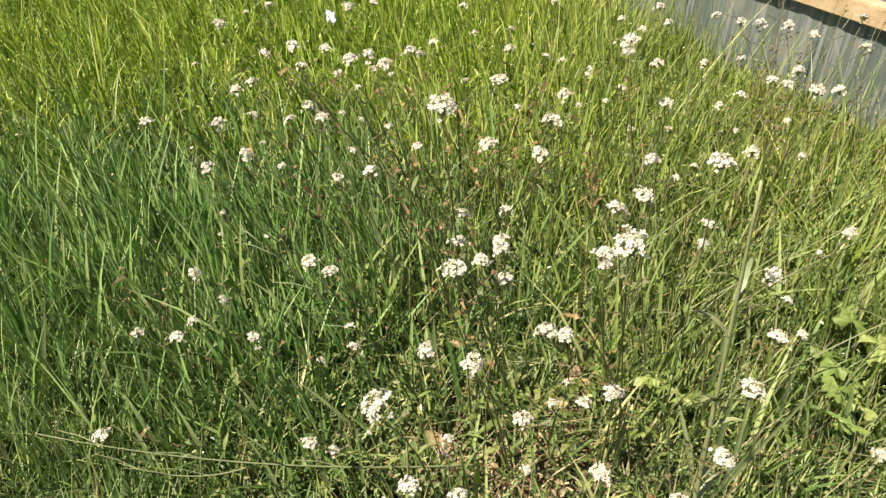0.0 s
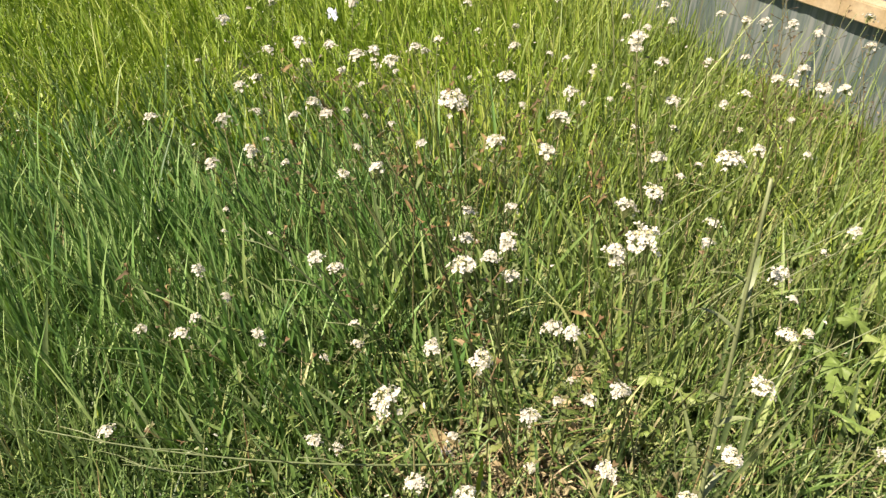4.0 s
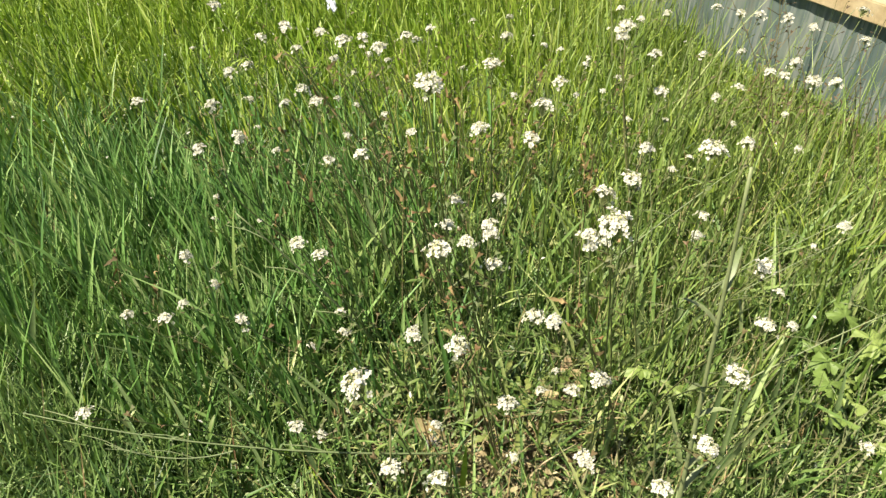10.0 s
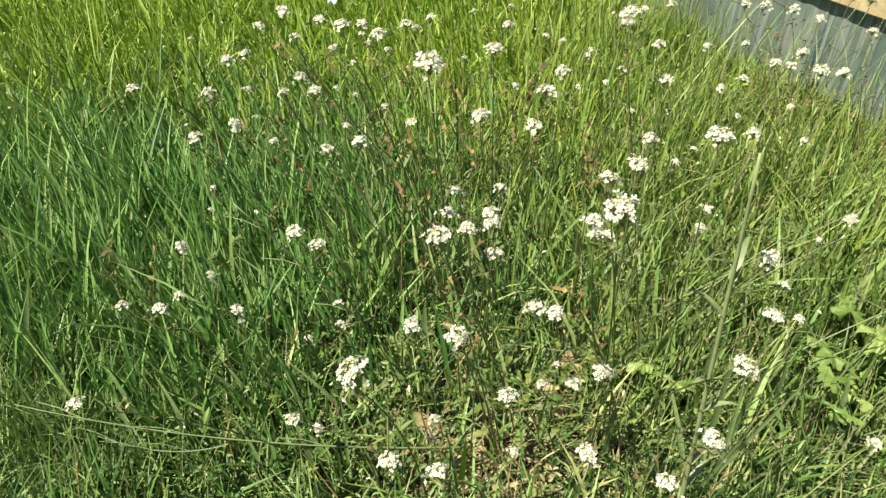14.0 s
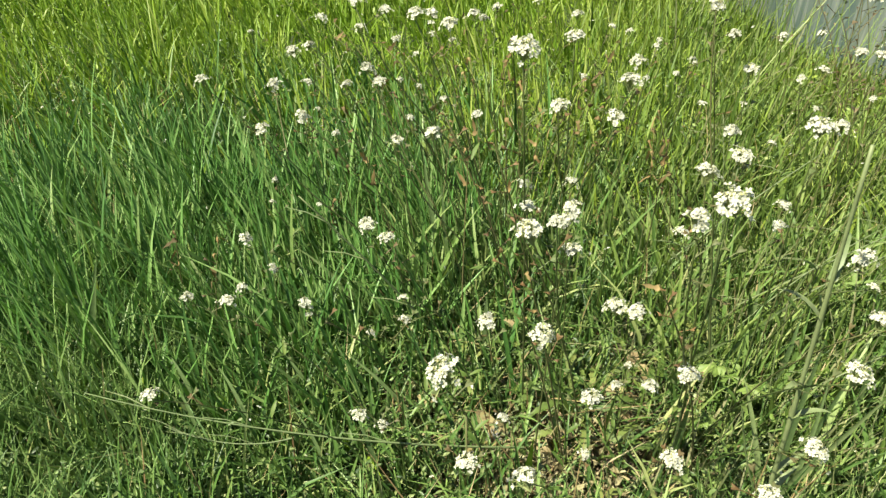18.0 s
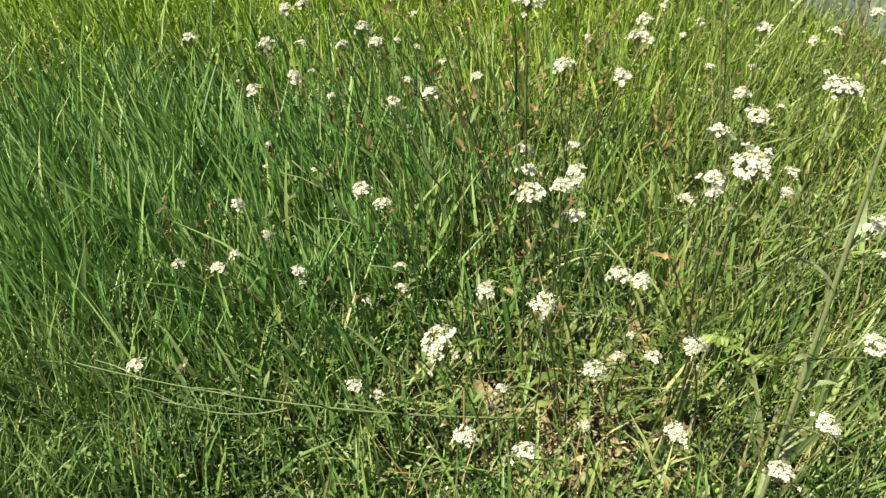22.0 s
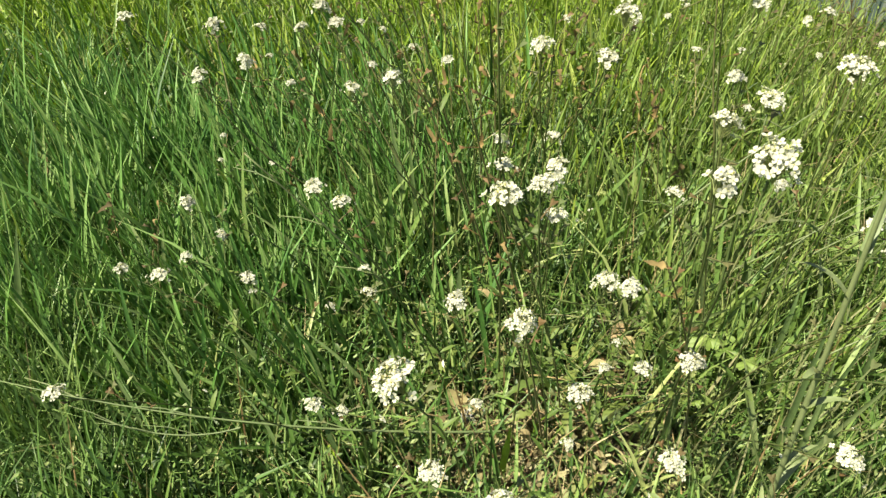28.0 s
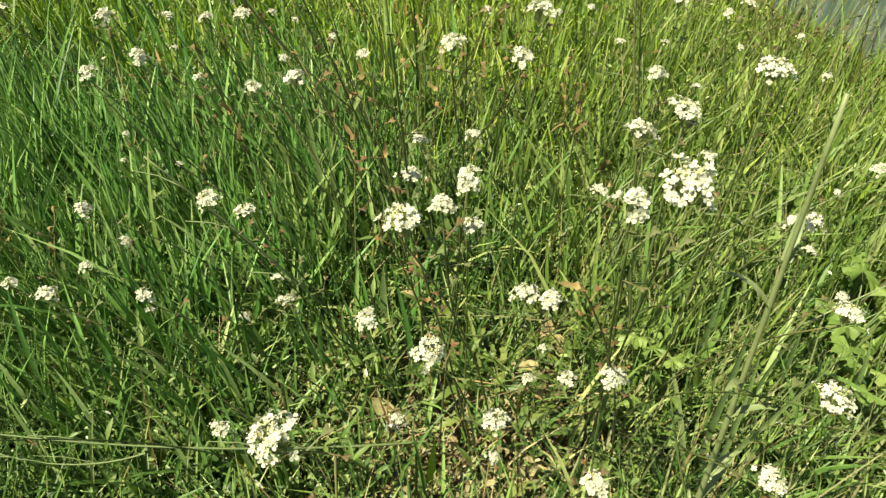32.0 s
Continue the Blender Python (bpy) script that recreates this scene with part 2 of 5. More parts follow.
def ground_mat():
    """Mossy soil, coloured darker for the shade between blades, with a drier bare spot at the flowers' feet; far off,
    the colour of mown meadow.
    """
    m, nt, bsdf, out = node_mat("soil")
    # moss green taken extra dark: deep shade in the grass gaps is coloured in
    shaded_moss = ramp(nt, noise_tex(nt, 8.0, 5.0), [(0.3, (0.035, 0.04, 0.018)), (0.5, (0.05, 0.075, 0.02)), (0.7, (0.075, 0.1, 0.03))])
    bare = ramp(nt, noise_tex(nt, 30.0, 5.0), [(0.3, (0.06, 0.042, 0.028)), (0.55, (0.13, 0.095, 0.06)), (0.75, (0.2, 0.155, 0.1))])
    far = ramp(nt, noise_tex(nt, 2.5, 6.0), [(0.3, (0.03, 0.058, 0.011)), (0.55, (0.05, 0.08, 0.017)), (0.75, (0.075, 0.1, 0.027))])
    def near_spot(centre, r0, r1):
        d = nt.nodes.new("ShaderNodeVectorMath")
        d.operation = "DISTANCE"
        nt.links.new(nt.nodes.new("ShaderNodeNewGeometry").outputs["Position"], d.inputs[0])
        d.inputs[1].default_value = centre
        mr = nt.nodes.new("ShaderNodeMapRange")
        mr.inputs["From Min"].default_value, mr.inputs["From Max"].default_value = r0, r1
        nt.links.new(d.outputs["Value"], mr.inputs["Value"])
        return mr.outputs[0]
    col = mix(nt, "MIX", near_spot((0.2, 0.82, 0), 0.1, 0.3), bare, shaded_moss)
    col = mix(nt, "MIX", near_spot((0, 1.3, 0), 1.8, 3.5), col, far)
    nt.links.new(col, bsdf.inputs["Base Color"])
    bsdf.inputs["Roughness"].default_value = 0.95
    bump(nt, bsdf, noise_tex(nt, 70.0, 5.0), 0.8, 0.01)
    return m


M_SOIL = ground_mat()


def metal_mat():
    """Dull galvanised sheet: cloudy blue-green grey, run with vertical streaks."""
    m, nt, bsdf, out = node_mat("galvanised_sheet")
    mp, st = nt.nodes.new("ShaderNodeMapping"), nt.nodes.new("ShaderNodeTexNoise")
    mp.inputs["Scale"].default_value = (13, 13, 1.5)
    nt.links.new(nt.nodes.new("ShaderNodeNewGeometry").outputs["Position"], mp.inputs[0])
    nt.links.new(mp.outputs[0], st.inputs["Vector"])
    st.inputs["Detail"].default_value = 4.0
    col = ramp(nt, noise_tex(nt, 9.0, 5.0), [(0.3, (0.07, 0.11, 0.1)), (0.55, (0.115, 0.155, 0.137)), (0.75, (0.17, 0.2, 0.17))])
    wide, broad = nt.nodes.new("ShaderNodeTexNoise"), nt.nodes.new("ShaderNodeMapping")
    broad.inputs["Scale"].default_value = (17, 17, 0.8)
    nt.links.new(nt.nodes.new("ShaderNodeNewGeometry").outputs["Position"], broad.inputs[0])
    nt.links.new(broad.outputs[0], wide.inputs["Vector"])
    wide.inputs["Detail"].default_value = 2.0
    col = mix(nt, "MIX", ramp(nt, wide.outputs["Fac"], [(0.52, (0, 0, 0)), (0.6, (0.8, 0.8, 0.8))]), col, (0.22, 0.245, 0.225))
    col = mix(nt, "MIX", ramp(nt, wide.outputs["Fac"], [(0.3, (0.7, 0.7, 0.7)), (0.4, (0, 0, 0))]), col, (0.13, 0.115, 0.08))
    col = mix(nt, "MULTIPLY", 0.75, col, ramp(nt, st.outputs["Fac"], [(0.32, (0.6, 0.72, 0.78)), (0.5, (1.0, 1.0, 1.0)), (0.72, (1.2, 1.18, 1.12))]))
    nt.links.new(col, bsdf.inputs["Base Color"])
    bsdf.inputs["Roughness"].default_value, bsdf.inputs["Metallic"].default_value = 0.55, 0.2
    bump(nt, bsdf, noise_tex(nt, 16.0, 4.0), 0.12, 0.004)
    return m


M_METAL = metal_mat()
M_WOOD = plain_mat("pale_timber", [(0.3, (0.17, 0.115, 0.055)), (0.45, (0.36, 0.28, 0.15)), (0.75, (0.46, 0.39, 0.24))], 14.0, 0.65, bump_scale=90.0, bump_amount=0.3, bump_dist=0.001)
M_COVERING = plain_mat("blue_grey_sheet", [(0.35, (0.1, 0.12, 0.16)), (0.5, (0.15, 0.165, 0.19)), (0.66, (0.13, 0.1, 0.08))], 9.0, 0.6, bump_scale=20.0, bump_amount=0.5, bump_dist=0.01)


# ---- ground ----
def ground_height(x, y):
    return 0.022 * (value_noise(x, y, 0.23, 1) - 0.5) + 0.012 * (value_noise(x, y, 0.06, 2) - 0.5)


def build_ground():
    steps = np.concatenate([-np.geomspace(400, 2.6, 26), np.linspace(-2.4, 2.8, 131), np.geomspace(3.1, 400, 26)])
    xs, ys = steps, steps + 1.2
    gx, gy = np.meshgrid(xs, ys)
    near = np.clip(1.6 - np.hypot(gx, gy - 1.2) / 3.0, 0, 1)
    gz = ground_height(gx.ravel(), gy.ravel()).reshape(gx.shape) * near
    n = len(xs)
    verts = np.stack([gx, gy, gz], -1).reshape(-1, 3)
    idx = np.arange(n * n).reshape(n, n)
    faces = np.stack([idx[:-1, :-1], idx[:-1, 1:], idx[1:, 1:], idx[1:, :-1]], -1).reshape(-1, 4).tolist()
    ob = new("ground", mesh_of("ground", verts.tolist(), faces, [M_SOIL]))
    tagged(ob, "soil darkened for the shade between blades, mostly hidden under meadow plants", "ground", kind="structure")


build_ground()


# ---- grass, as strips grown in one go ----
def blades(name, label, category, mat, x, y, h, w, az, lean, bend, rings=4, fold=0.0, z0=None, twist=None):
    """Many tapering blades in one mesh: x, y foot; h length; w width; az where the tip leans to; lean and bend how far."""
    n = len(x)
    z = ground_height(x, y) - 0.004 if z0 is None else z0
    s = np.linspace(0, 1, rings)[None, :]
    reach = h[:, None] * (lean[:, None] * s + bend[:, None] * s ** 2.2)
    up = h[:, None] * s * np.sqrt(np.clip(1 - (lean[:, None] + 0.75 * bend[:, None] * s) ** 2, 0.08, 1))
    dx, dy = np.sin(az)[:, None], np.cos(az)[:, None]
    cx, cy, cz = x[:, None] + dx * reach, y[:, None] + dy * reach, z[:, None] + up
    width = 0.5 * w[:, None] * (np.where(s < 0.25, 0.75 + s, 1.0) * (1 - s ** 2.4) + 0.02)
    tw = (rng.normal(0, 0.9, n) if twist is None else twist)[:, None]
    px, py = np.cos(az[:, None] + tw), -np.sin(az[:, None] + tw)
    cols = [(-1, 0), (1, 0)] if fold == 0 else [(-1, 0), (0, 1), (1, 0)]
    k = len(cols)
    v = np.empty((n, rings, k, 3))
    for j, (side, mid) in enumerate(cols):
        v[:, :, j, 0] = cx + px * width * side + dx * mid * fold * width
        v[:, :, j, 1] = cy + py * width * side + dy * mid * fold * width
        v[:, :, j, 2] = cz - mid * fold * width * 0.5
    base = (np.arange(n) * rings * k)[:, None, None]
    r = np.arange(rings - 1)[None, :, None] * k
    c = np.arange(k - 1)[None, None, :]
    a = base + r + c
    quads = np.stack([a, a + 1, a + k + 1, a + k], -1).reshape(-1, 4)
    me = bpy.data.meshes.new(name)
    me.vertices.add(n * rings * k)
    me.vertices.foreach_set("co", v.reshape(-1))
    me.loops.add(quads.size)
    me.loops.foreach_set("vertex_index", quads.reshape(-1).astype(np.int32))
    me.polygons.add(len(quads))
    me.polygons.foreach_set("loop_start", np.arange(0, quads.size, 4, dtype=np.int32))
    me.polygons.foreach_set("use_smooth", np.ones(len(quads), dtype=bool))
    me.materials.append(mat)
    me.update(calc_edges=True)
    ob = new(name, me)
    return tagged(ob, label, category, kind="stuff")


WALL_P, WALL_D = np.array([0.98, 1.912]), np.array([-0.5736, 0.8191])     # foot of the metal wall and its run
WALL_N = np.array([-0.8191, -0.5736])                                    # its outer side, towards the meadow


def scatter(n, x0, x1, y0, y1, keep):
    """n feet in a rectangle, kept with the chance that keep(x, y) gives, never behind the wall."""
    x, y = rng.uniform(x0, x1, n), rng.uniform(y0, y1, n)
    gap, run = (x - WALL_P[0]) * WALL_N[0] + (y - WALL_P[1]) * WALL_N[1], (x - WALL_P[0]) * WALL_D[0] + (y - WALL_P[1]) * WALL_D[1]
    front = (gap > 0.02) | (gap < -1.0) | (np.abs(run) > 1.62)
    ok = (rng.random(n) < keep(x, y)) & front
    return x[ok], y[ok]


def bell(v, a, b, soft):
    return 1 / (1 + np.exp(-(v - a) / soft)) * 1 / (1 + np.exp((v - b) / soft))


def tall_zone(x, y):
    """The dark tussock meadow on the far side of the flowers."""
    wob = 0.25 * (value_noise(x, y, 0.3, 4) - 0.5)
    return bell(x + wob, -0.85, -0.03, 0.07) * bell(y + wob - 0.4 * x, 0.95, 1.5, 0.13)


def olive_zone(x, y):
    wob = 0.3 * (value_noise(x, y, 0.25, 5) - 0.5)
    return bell(x + wob, 0.34, 3.0, 0.08) * bell(y + wob, 0.9, 2.3, 0.1)


def bare_zone(x, y):
    """Trodden litter at the flowers' feet."""
    wob = 0.12 * (value_noise(x, y, 0.12, 6) - 0.5)
    d = np.hypot((x - 0.19) / 1.5, y - 0.805) + wob
    return 1 / (1 + np.exp((d - 0.1) / 0.025))


def leafy_spot(x, y):
    """Where lobed weeds crowd out the grass."""
    return np.exp(-((x - 0.67) / 0.07) ** 2 - ((y - 0.93) / 0.09) ** 2)


def far_zone(x, y):
    return bell(y - 0.08 * (x < 0) + 0.4 * (value_noise(x, y, 0.25, 8) - 0.5), 1.4, 3.4, 0.12) * bell(x, -2.2, 3.0, 0.13)


def wall_gap(x, y):
    return (x - WALL_P[0]) * WALL_N[0] + (y - WALL_P[1]) * WALL_N[1]


def wall_run(x, y):
    return (x - WALL_P[0]) * WALL_D[0] + (y - WALL_P[1]) * WALL_D[1]


def grow(n, rect, keep, name, label, mat, h, w, lean, bend, drift=None, rings=4, fold=0.0):
    x, y = scatter(n, *rect, keep)
    m = len(x)
    hh = np.clip(rng.normal(h[0], h[1], m), h[0] * 0.35, h[0] * 1.9)
    hh *= np.where(wall_run(x, y) > 0.5, 1.0, np.clip(0.55 + 0.9 * wall_gap(x, y), 0.5, 1.0)) * (0.75 + 0.5 * value_noise(x, y, 0.09, 12))
    ww = np.clip(rng.normal(w[0], w[1], m), w[0] * 0.4, w[0] * 2)
    if drift is None:
        az = rng.uniform(0, 2 * np.pi, m)
    elif callable(drift):
        az = drift(x, y, m)
    else:
        az = rng.normal(radians(drift[0]), drift[1], m)
    return blades(name, label, "grass", mat, x, y, hh, ww, az, np.abs(rng.normal(0, lean, m)), np.abs(rng.normal(0, bend, m)), rings, fold)


def sway(x, y, m):
    """Blades lean one way on the open side of the meadow and every way near the bed."""
    return rng.normal(radians(-75), 1.15, m) + rng.normal(0, 1, m) * np.clip(0.1 + 1.6 * (x + 0.3), 0.0, 2.2)


def green_side(x, y):
    return 1 / (1 + np.exp((x - 0.02 + 0.3 * (value_noise(x, y, 0.3, 31) - 0.5)) / 0.12))


grow(44000, (-1.15, 0.35, 0.75, 1.75), lambda x, y: tall_zone(x, y) * (0.25 + 0.75 * (value_noise(x, y, 0.05, 33) > 0.36)), "tall_grass", "dense tall dark green grass blades leaning together", M_TALL,
     (0.108, 0.04), (0.0051, 0.0016), 0.27, 0.18, (-75, 1.2), 4, 0.45)
grow(2600, (-1.15, 0.35, 0.75, 1.75), tall_zone, "long_dark_grass", "single long dark green blades above the rest", M_TALL,
     (0.16, 0.035), (0.0062, 0.0018), 0.28, 0.25, (-70, 1.0), 5, 0.45)
grow(9000, (-1.1, 0.12, 0.5, 1.1), lambda x, y: bell(x + 0.3 * y + 0.2 * (value_noise(x, y, 0.15, 17) - 0.5), -2, 0.26, 0.06) * (0.3 + 0.7 * (value_noise(x, y, 0.06, 18) > 0.48)), "mid_grass", "dark green grass blades standing among low weeds", M_HAIR,
     (0.07, 0.03), (0.005, 0.0017), 0.38, 0.3, (-70, 1.5), 4, 0.45)
grow(70000, (-2.6, 1.7, 1.15, 3.8), lambda x, y: far_zone(x, y) * green_side(x, y) * (0.3 + 0.7 * (value_noise(x, y, 0.06, 34) > 0.35)), "meadow_grass", "yellow-green meadow grass blades leaning together", M_MEADOW,
     (0.08, 0.03), (0.0055, 0.0017), 0.36, 0.28, sway, 4, 0.4)
grow(50000, (-2.6, 1.7, 1.15, 3.8), lambda x, y: far_zone(x, y) * (1 - green_side(x, y)) * (0.3 + 0.7 * (value_noise(x, y, 0.06, 35) > 0.35)), "pale_meadow_grass", "pale yellow-green meadow grass blades", M_PALEGRASS,
     (0.078, 0.03), (0.0054, 0.0018), 0.25, 0.25, sway, 4, 0.4)
grow(26000, (-2.6, 1.7, 1.2, 3.8), far_zone, "short_meadow_grass", "short yellow-green grass low in the meadow", M_MEADOW,
     (0.055, 0.02), (0.0048, 0.0015), 0.5, 0.5, None, 4)
grow(3400, (0.05, 0.85, 1.75, 3.0), lambda x, y: bell(wall_run(x, y), 0.52, 1.6, 0.06) * bell(wall_gap(x, y), -1, 0.28, 0.05), "wall_grass", "taller thin grass crowding the foot of the metal bed", M_PALEGRASS,
     (0.13, 0.06), (0.0036, 0.001), 0.3, 0.35, None, 5)
grow(2600, (-2.6, 1.7, 1.2, 3.8), far_zone, "long_meadow_grass", "longer thin yellow-green grass blades", M_PALEGRASS,
     (0.16, 0.04), (0.0034, 0.001), 0.25, 0.25, sway, 5)
grow(36000, (0.1, 1.6, 0.8, 2.5), lambda x, y: olive_zone(x, y) * (1 - 0.8 * leafy_spot(x, y)) * (0.25 + 0.75 * (value_noise(x, y, 0.055, 36) > 0.4)), "olive_grass", "olive-green grass with bleached blades", M_OLIVE,
     (0.088, 0.038), (0.0047, 0.0018), 0.24, 0.24, None, 4, 0.45)
grow(24000, (-0.6, 0.3, 0.62, 1.5), lambda x, y: (0.35 + 0.65 * (value_noise(x, y, 0.07, 43) > 0.5)) * (1 - bare_zone(x, y)), "bright_grass", "short bright green grass among the dark tufts", M_FINE,
     (0.062, 0.028), (0.0042, 0.0014), 0.42, 0.35, (-60, 1.6), 4, 0.4)
grow(9000, (0.3, 1.0, 0.65, 1.3), lambda x, y: bell(x + 0.2 * (value_noise(x, y, 0.12, 41) - 0.5), 0.38, 3, 0.04) * (1 - 0.9 * bare_zone(x, y)) * (1 - 0.8 * leafy_spot(x, y)), "grey_grass", "thin matt grey-green grass under the flowers", M_FINE,
     (0.065, 0.03), (0.0036, 0.0013), 0.45, 0.35, None, 4, 0.4)
grow(1100, (0.3, 0.95, 0.65, 1.25), lambda x, y: bell(x, 0.36, 3, 0.05), "fallen_stalks", "thin olive and bleached stalks fallen across one another", M_CULM,
     (0.12, 0.04), (0.0026, 0.0008), 0.75, 0.12, (70, 1.3), 4)
grow(52000, (-1.3, 1.4, 0.35, 1.9), lambda x, y: (0.2 + 0.8 * (value_noise(x, y, 0.06, 21) > 0.45)) * (1 - 0.9 * bare_zone(x, y)), "fine_grass", "short fine green grass filling the meadow floor", M_FINE,
     (0.06, 0.026), (0.0036, 0.0013), 0.45, 0.45, None, 5, 0.4)
grow(15000, (-1.0, 0.1, 0.5, 1.0), lambda x, y: bell(x + 0.2 * (value_noise(x, y, 0.2, 14) - 0.5), -2, -0.22, 0.05), "hair_grass", "dense thin dark green hair-like grass", M_HAIR,
     (0.09, 0.03), (0.0025, 0.0007), 0.3, 0.35, (-20, 1.5), 5)
grow(9000, (-1.2, 1.2, 0.5, 1.6), lambda x, y: 0.35 + 0.65 * bare_zone(x, y), "dry_straw", "bleached dry straw lying among the grass", M_STRAW,
     (0.08, 0.04), (0.002, 0.0006), 0.7, 0.25, None, 3)
grow(420, (0.3, 1.5, 1.15, 2.4), olive_zone, "grass_stalk", "tall thin pale grass stalks", M_CULM,
     (0.2, 0.07), (0.0024, 0.0006), 0.36, 0.15, (80, 1.2), 5)
grow(1300, (0.2, 1.3, 1.3, 2.6), lambda x, y: bell(wall_gap(x, y), 0.03, 0.4, 0.05), "wall_stalks", "thin green stalks standing before the metal bed", M_OLIVE,
     (0.3, 0.08), (0.0022, 0.0006), 0.25, 0.2, (40, 1.2), 5)
grow(95000, (-7, 6, -5, 8), lambda x, y: (1 - bell(x, -1.3, 1.4, 0.2) * bell(y, 0.4, 3.3, 0.2)) * (1 - 0.85 * bell(np.hypot(x, y - 1), 2.5, 99, 0.8)), "outer_meadow", "short green meadow grass all round", M_MEADOW,
     (0.08, 0.025), (0.008, 0.002), 0.4, 0.45, None, 3)


# ---- low leaves, dead leaves, seed heads ----
def leaflets(name, label, category, mat, x, y, z, size, flat):
    """Many small oval leaves, folded on the midrib, in one mesh."""
    n = len(x)
    prof = np.array([(0, 0, 0), (-0.19, 0.35, 0.07), (0.19, 0.35, 0.07), (-0.16, 0.72, 0.03), (0.16, 0.72, 0.03), (0, 1, -0.1), (0, 0.5, 0)])
    tri = np.array([(0, 6, 1), (0, 2, 6), (1, 6, 3), (2, 4, 6), (3, 6, 5), (6, 4, 5)])
    az, tilt, roll = rng.uniform(0, 6.283, n), rng.normal(flat, 0.45, n), rng.normal(0, 0.55, n)
    p = prof[None] * size[:, None, None]
    ca, sa = np.cos(roll)[:, None], np.sin(roll)[:, None]
    px, pz = p[..., 0] * ca + p[..., 2] * sa, -p[..., 0] * sa + p[..., 2] * ca
    ct, st = np.cos(tilt)[:, None], np.sin(tilt)[:, None]
    py, pz = p[..., 1] * ct - pz * st, p[..., 1] * st + pz * ct
    cz, sz = np.cos(az)[:, None], np.sin(az)[:, None]
    v = np.stack([x[:, None] + px * cz - py * sz, y[:, None] + px * sz + py * cz, z[:, None] + pz], -1)
    f = (tri[None] + 7 * np.arange(n)[:, None, None]).reshape(-1, 3)
    me = bpy.data.meshes.new(name)
    me.vertices.add(n * 7)
    me.vertices.foreach_set("co", v.reshape(-1))
    me.loops.add(f.size)
    me.loops.foreach_set("vertex_index", f.reshape(-1).astype(np.int32))
    me.polygons.add(len(f))
    me.polygons.foreach_set("loop_start", np.arange(0, f.size, 3, dtype=np.int32))
    me.polygons.foreach_set("use_smooth", np.ones(len(f), dtype=bool))
    me.materials.append(mat)
    me.update(calc_edges=True)
    return tagged(new(name, me), label, category, kind="stuff")


def cover_zone(x, y):
    wob = 0.2 * (value_noise(x, y, 0.15, 9) - 0.5)
    return bell(y + wob, 0.4, 1.12, 0.06) * (0.15 + 0.2 * bell(x, 0.1, 9, 0.05) + 0.85 * bell(x + wob, -0.28, 0.12, 0.05))


x, y = scatter(85000, -1.0, 1.0, 0.4, 1.35, lambda x, y: cover_zone(x, y) * (1 - 0.7 * bare_zone(x, y)))
leaflets("low_weed_leaves", "small oval leaves of low creeping weeds", "weeds", M_COVER, x, y,
         ground_height(x, y) + np.abs(rng.normal(0, 0.03, len(x))), np.clip(rng.normal(0.0075, 0.0026, len(x)), 0.003, 0.018), 0.3)
x, y = scatter(110000, -0.9, 1.2, 0.45, 1.5, lambda x, y: np.clip(0.06 + bare_zone(x, y), 0, 1))
leaflets("leaf_litter", "brown and straw-coloured dead leaves and chaff on soil", "leaf litter", M_LITTER, x, y,
         ground_height(x, y) + np.abs(rng.normal(0, 0.007, len(x))), np.clip(rng.normal(0.009, 0.004, len(x)), 0.003, 0.026), 0.1)
x, y = scatter(14000, -0.1, 0.5, 0.6, 1.05, lambda x, y: 0.6 * bare_zone(x, y))
leaflets("dead_leaves", "pale tan curled dead leaves over the trodden soil", "leaf litter", M_LITTER, x, y,
         ground_height(x, y) + np.abs(rng.normal(0.006, 0.008, len(x))), np.clip(rng.normal(0.0095, 0.004, len(x)), 0.004, 0.022), 0.45)
x, y = scatter(24000, -2.6, 1.7, 1.3, 3.8, far_zone)
leaflets("meadow_leaves", "small pale green leaves and buds among the short grass", "weeds", M_MEADOW, x, y,
         ground_height(x, y) + np.abs(rng.normal(0.03, 0.025, len(x))), np.clip(rng.normal(0.009, 0.003, len(x)), 0.004, 0.02), 0.3)
x, y = scatter(15000, 0.25, 1.4, 0.6, 2.2, olive_zone)
leaflets("clover_leaves", "small pale green leaves of low weeds in the grass", "weeds", M_OLIVE, x, y,
         ground_height(x, y) + np.abs(rng.normal(0.025, 0.03, len(x))), np.clip(rng.normal(0.0085, 0.003, len(x)), 0.004, 0.02), 0.3)
x, y = scatter(1500, -2.2, 1.0, 0.6, 3.2, lambda x, y: 0.4 + 0.4 * far_zone(x, y))
leaflets("tiny_white_flowers", "tiny scattered white blossoms low in the grass", "flowers", M_PETAL, x, y,
         ground_height(x, y) + np.abs(rng.normal(0.06, 0.04, len(x))), np.clip(rng.normal(0.0062, 0.002, len(x)), 0.003, 0.011), 0.2)


x, y = scatter(1500, 0.55, 1.1, 1.55, 2.15, lambda x, y: np.exp(-((x - 0.83) / 0.13) ** 2 - ((y - 1.9) / 0.16) ** 2))
leaflets("dry_tangle", "brown withered small leaves tangled at the foot of the bed", "weeds", M_SEED, x, y,
         ground_height(x, y) + np.abs(rng.normal(0.06, 0.04, len(x))), np.clip(rng.normal(0.012, 0.004, len(x)), 0.004, 0.024), 0.3)


# ---- the low metal-sided bed ----
def box_mesh(name, lx, ly, lz, mat, bev=0.003):
    bm = bmesh.new()
    bmesh.ops.create_cube(bm, size=1)
    bmesh.ops.scale(bm, vec=(lx, ly, lz), verts=bm.verts)
    bmesh.ops.bevel(bm, geom=bm.edges[:], offset=bev, segments=2, affect="EDGES")
    return bm_mesh(name, bm, [mat])


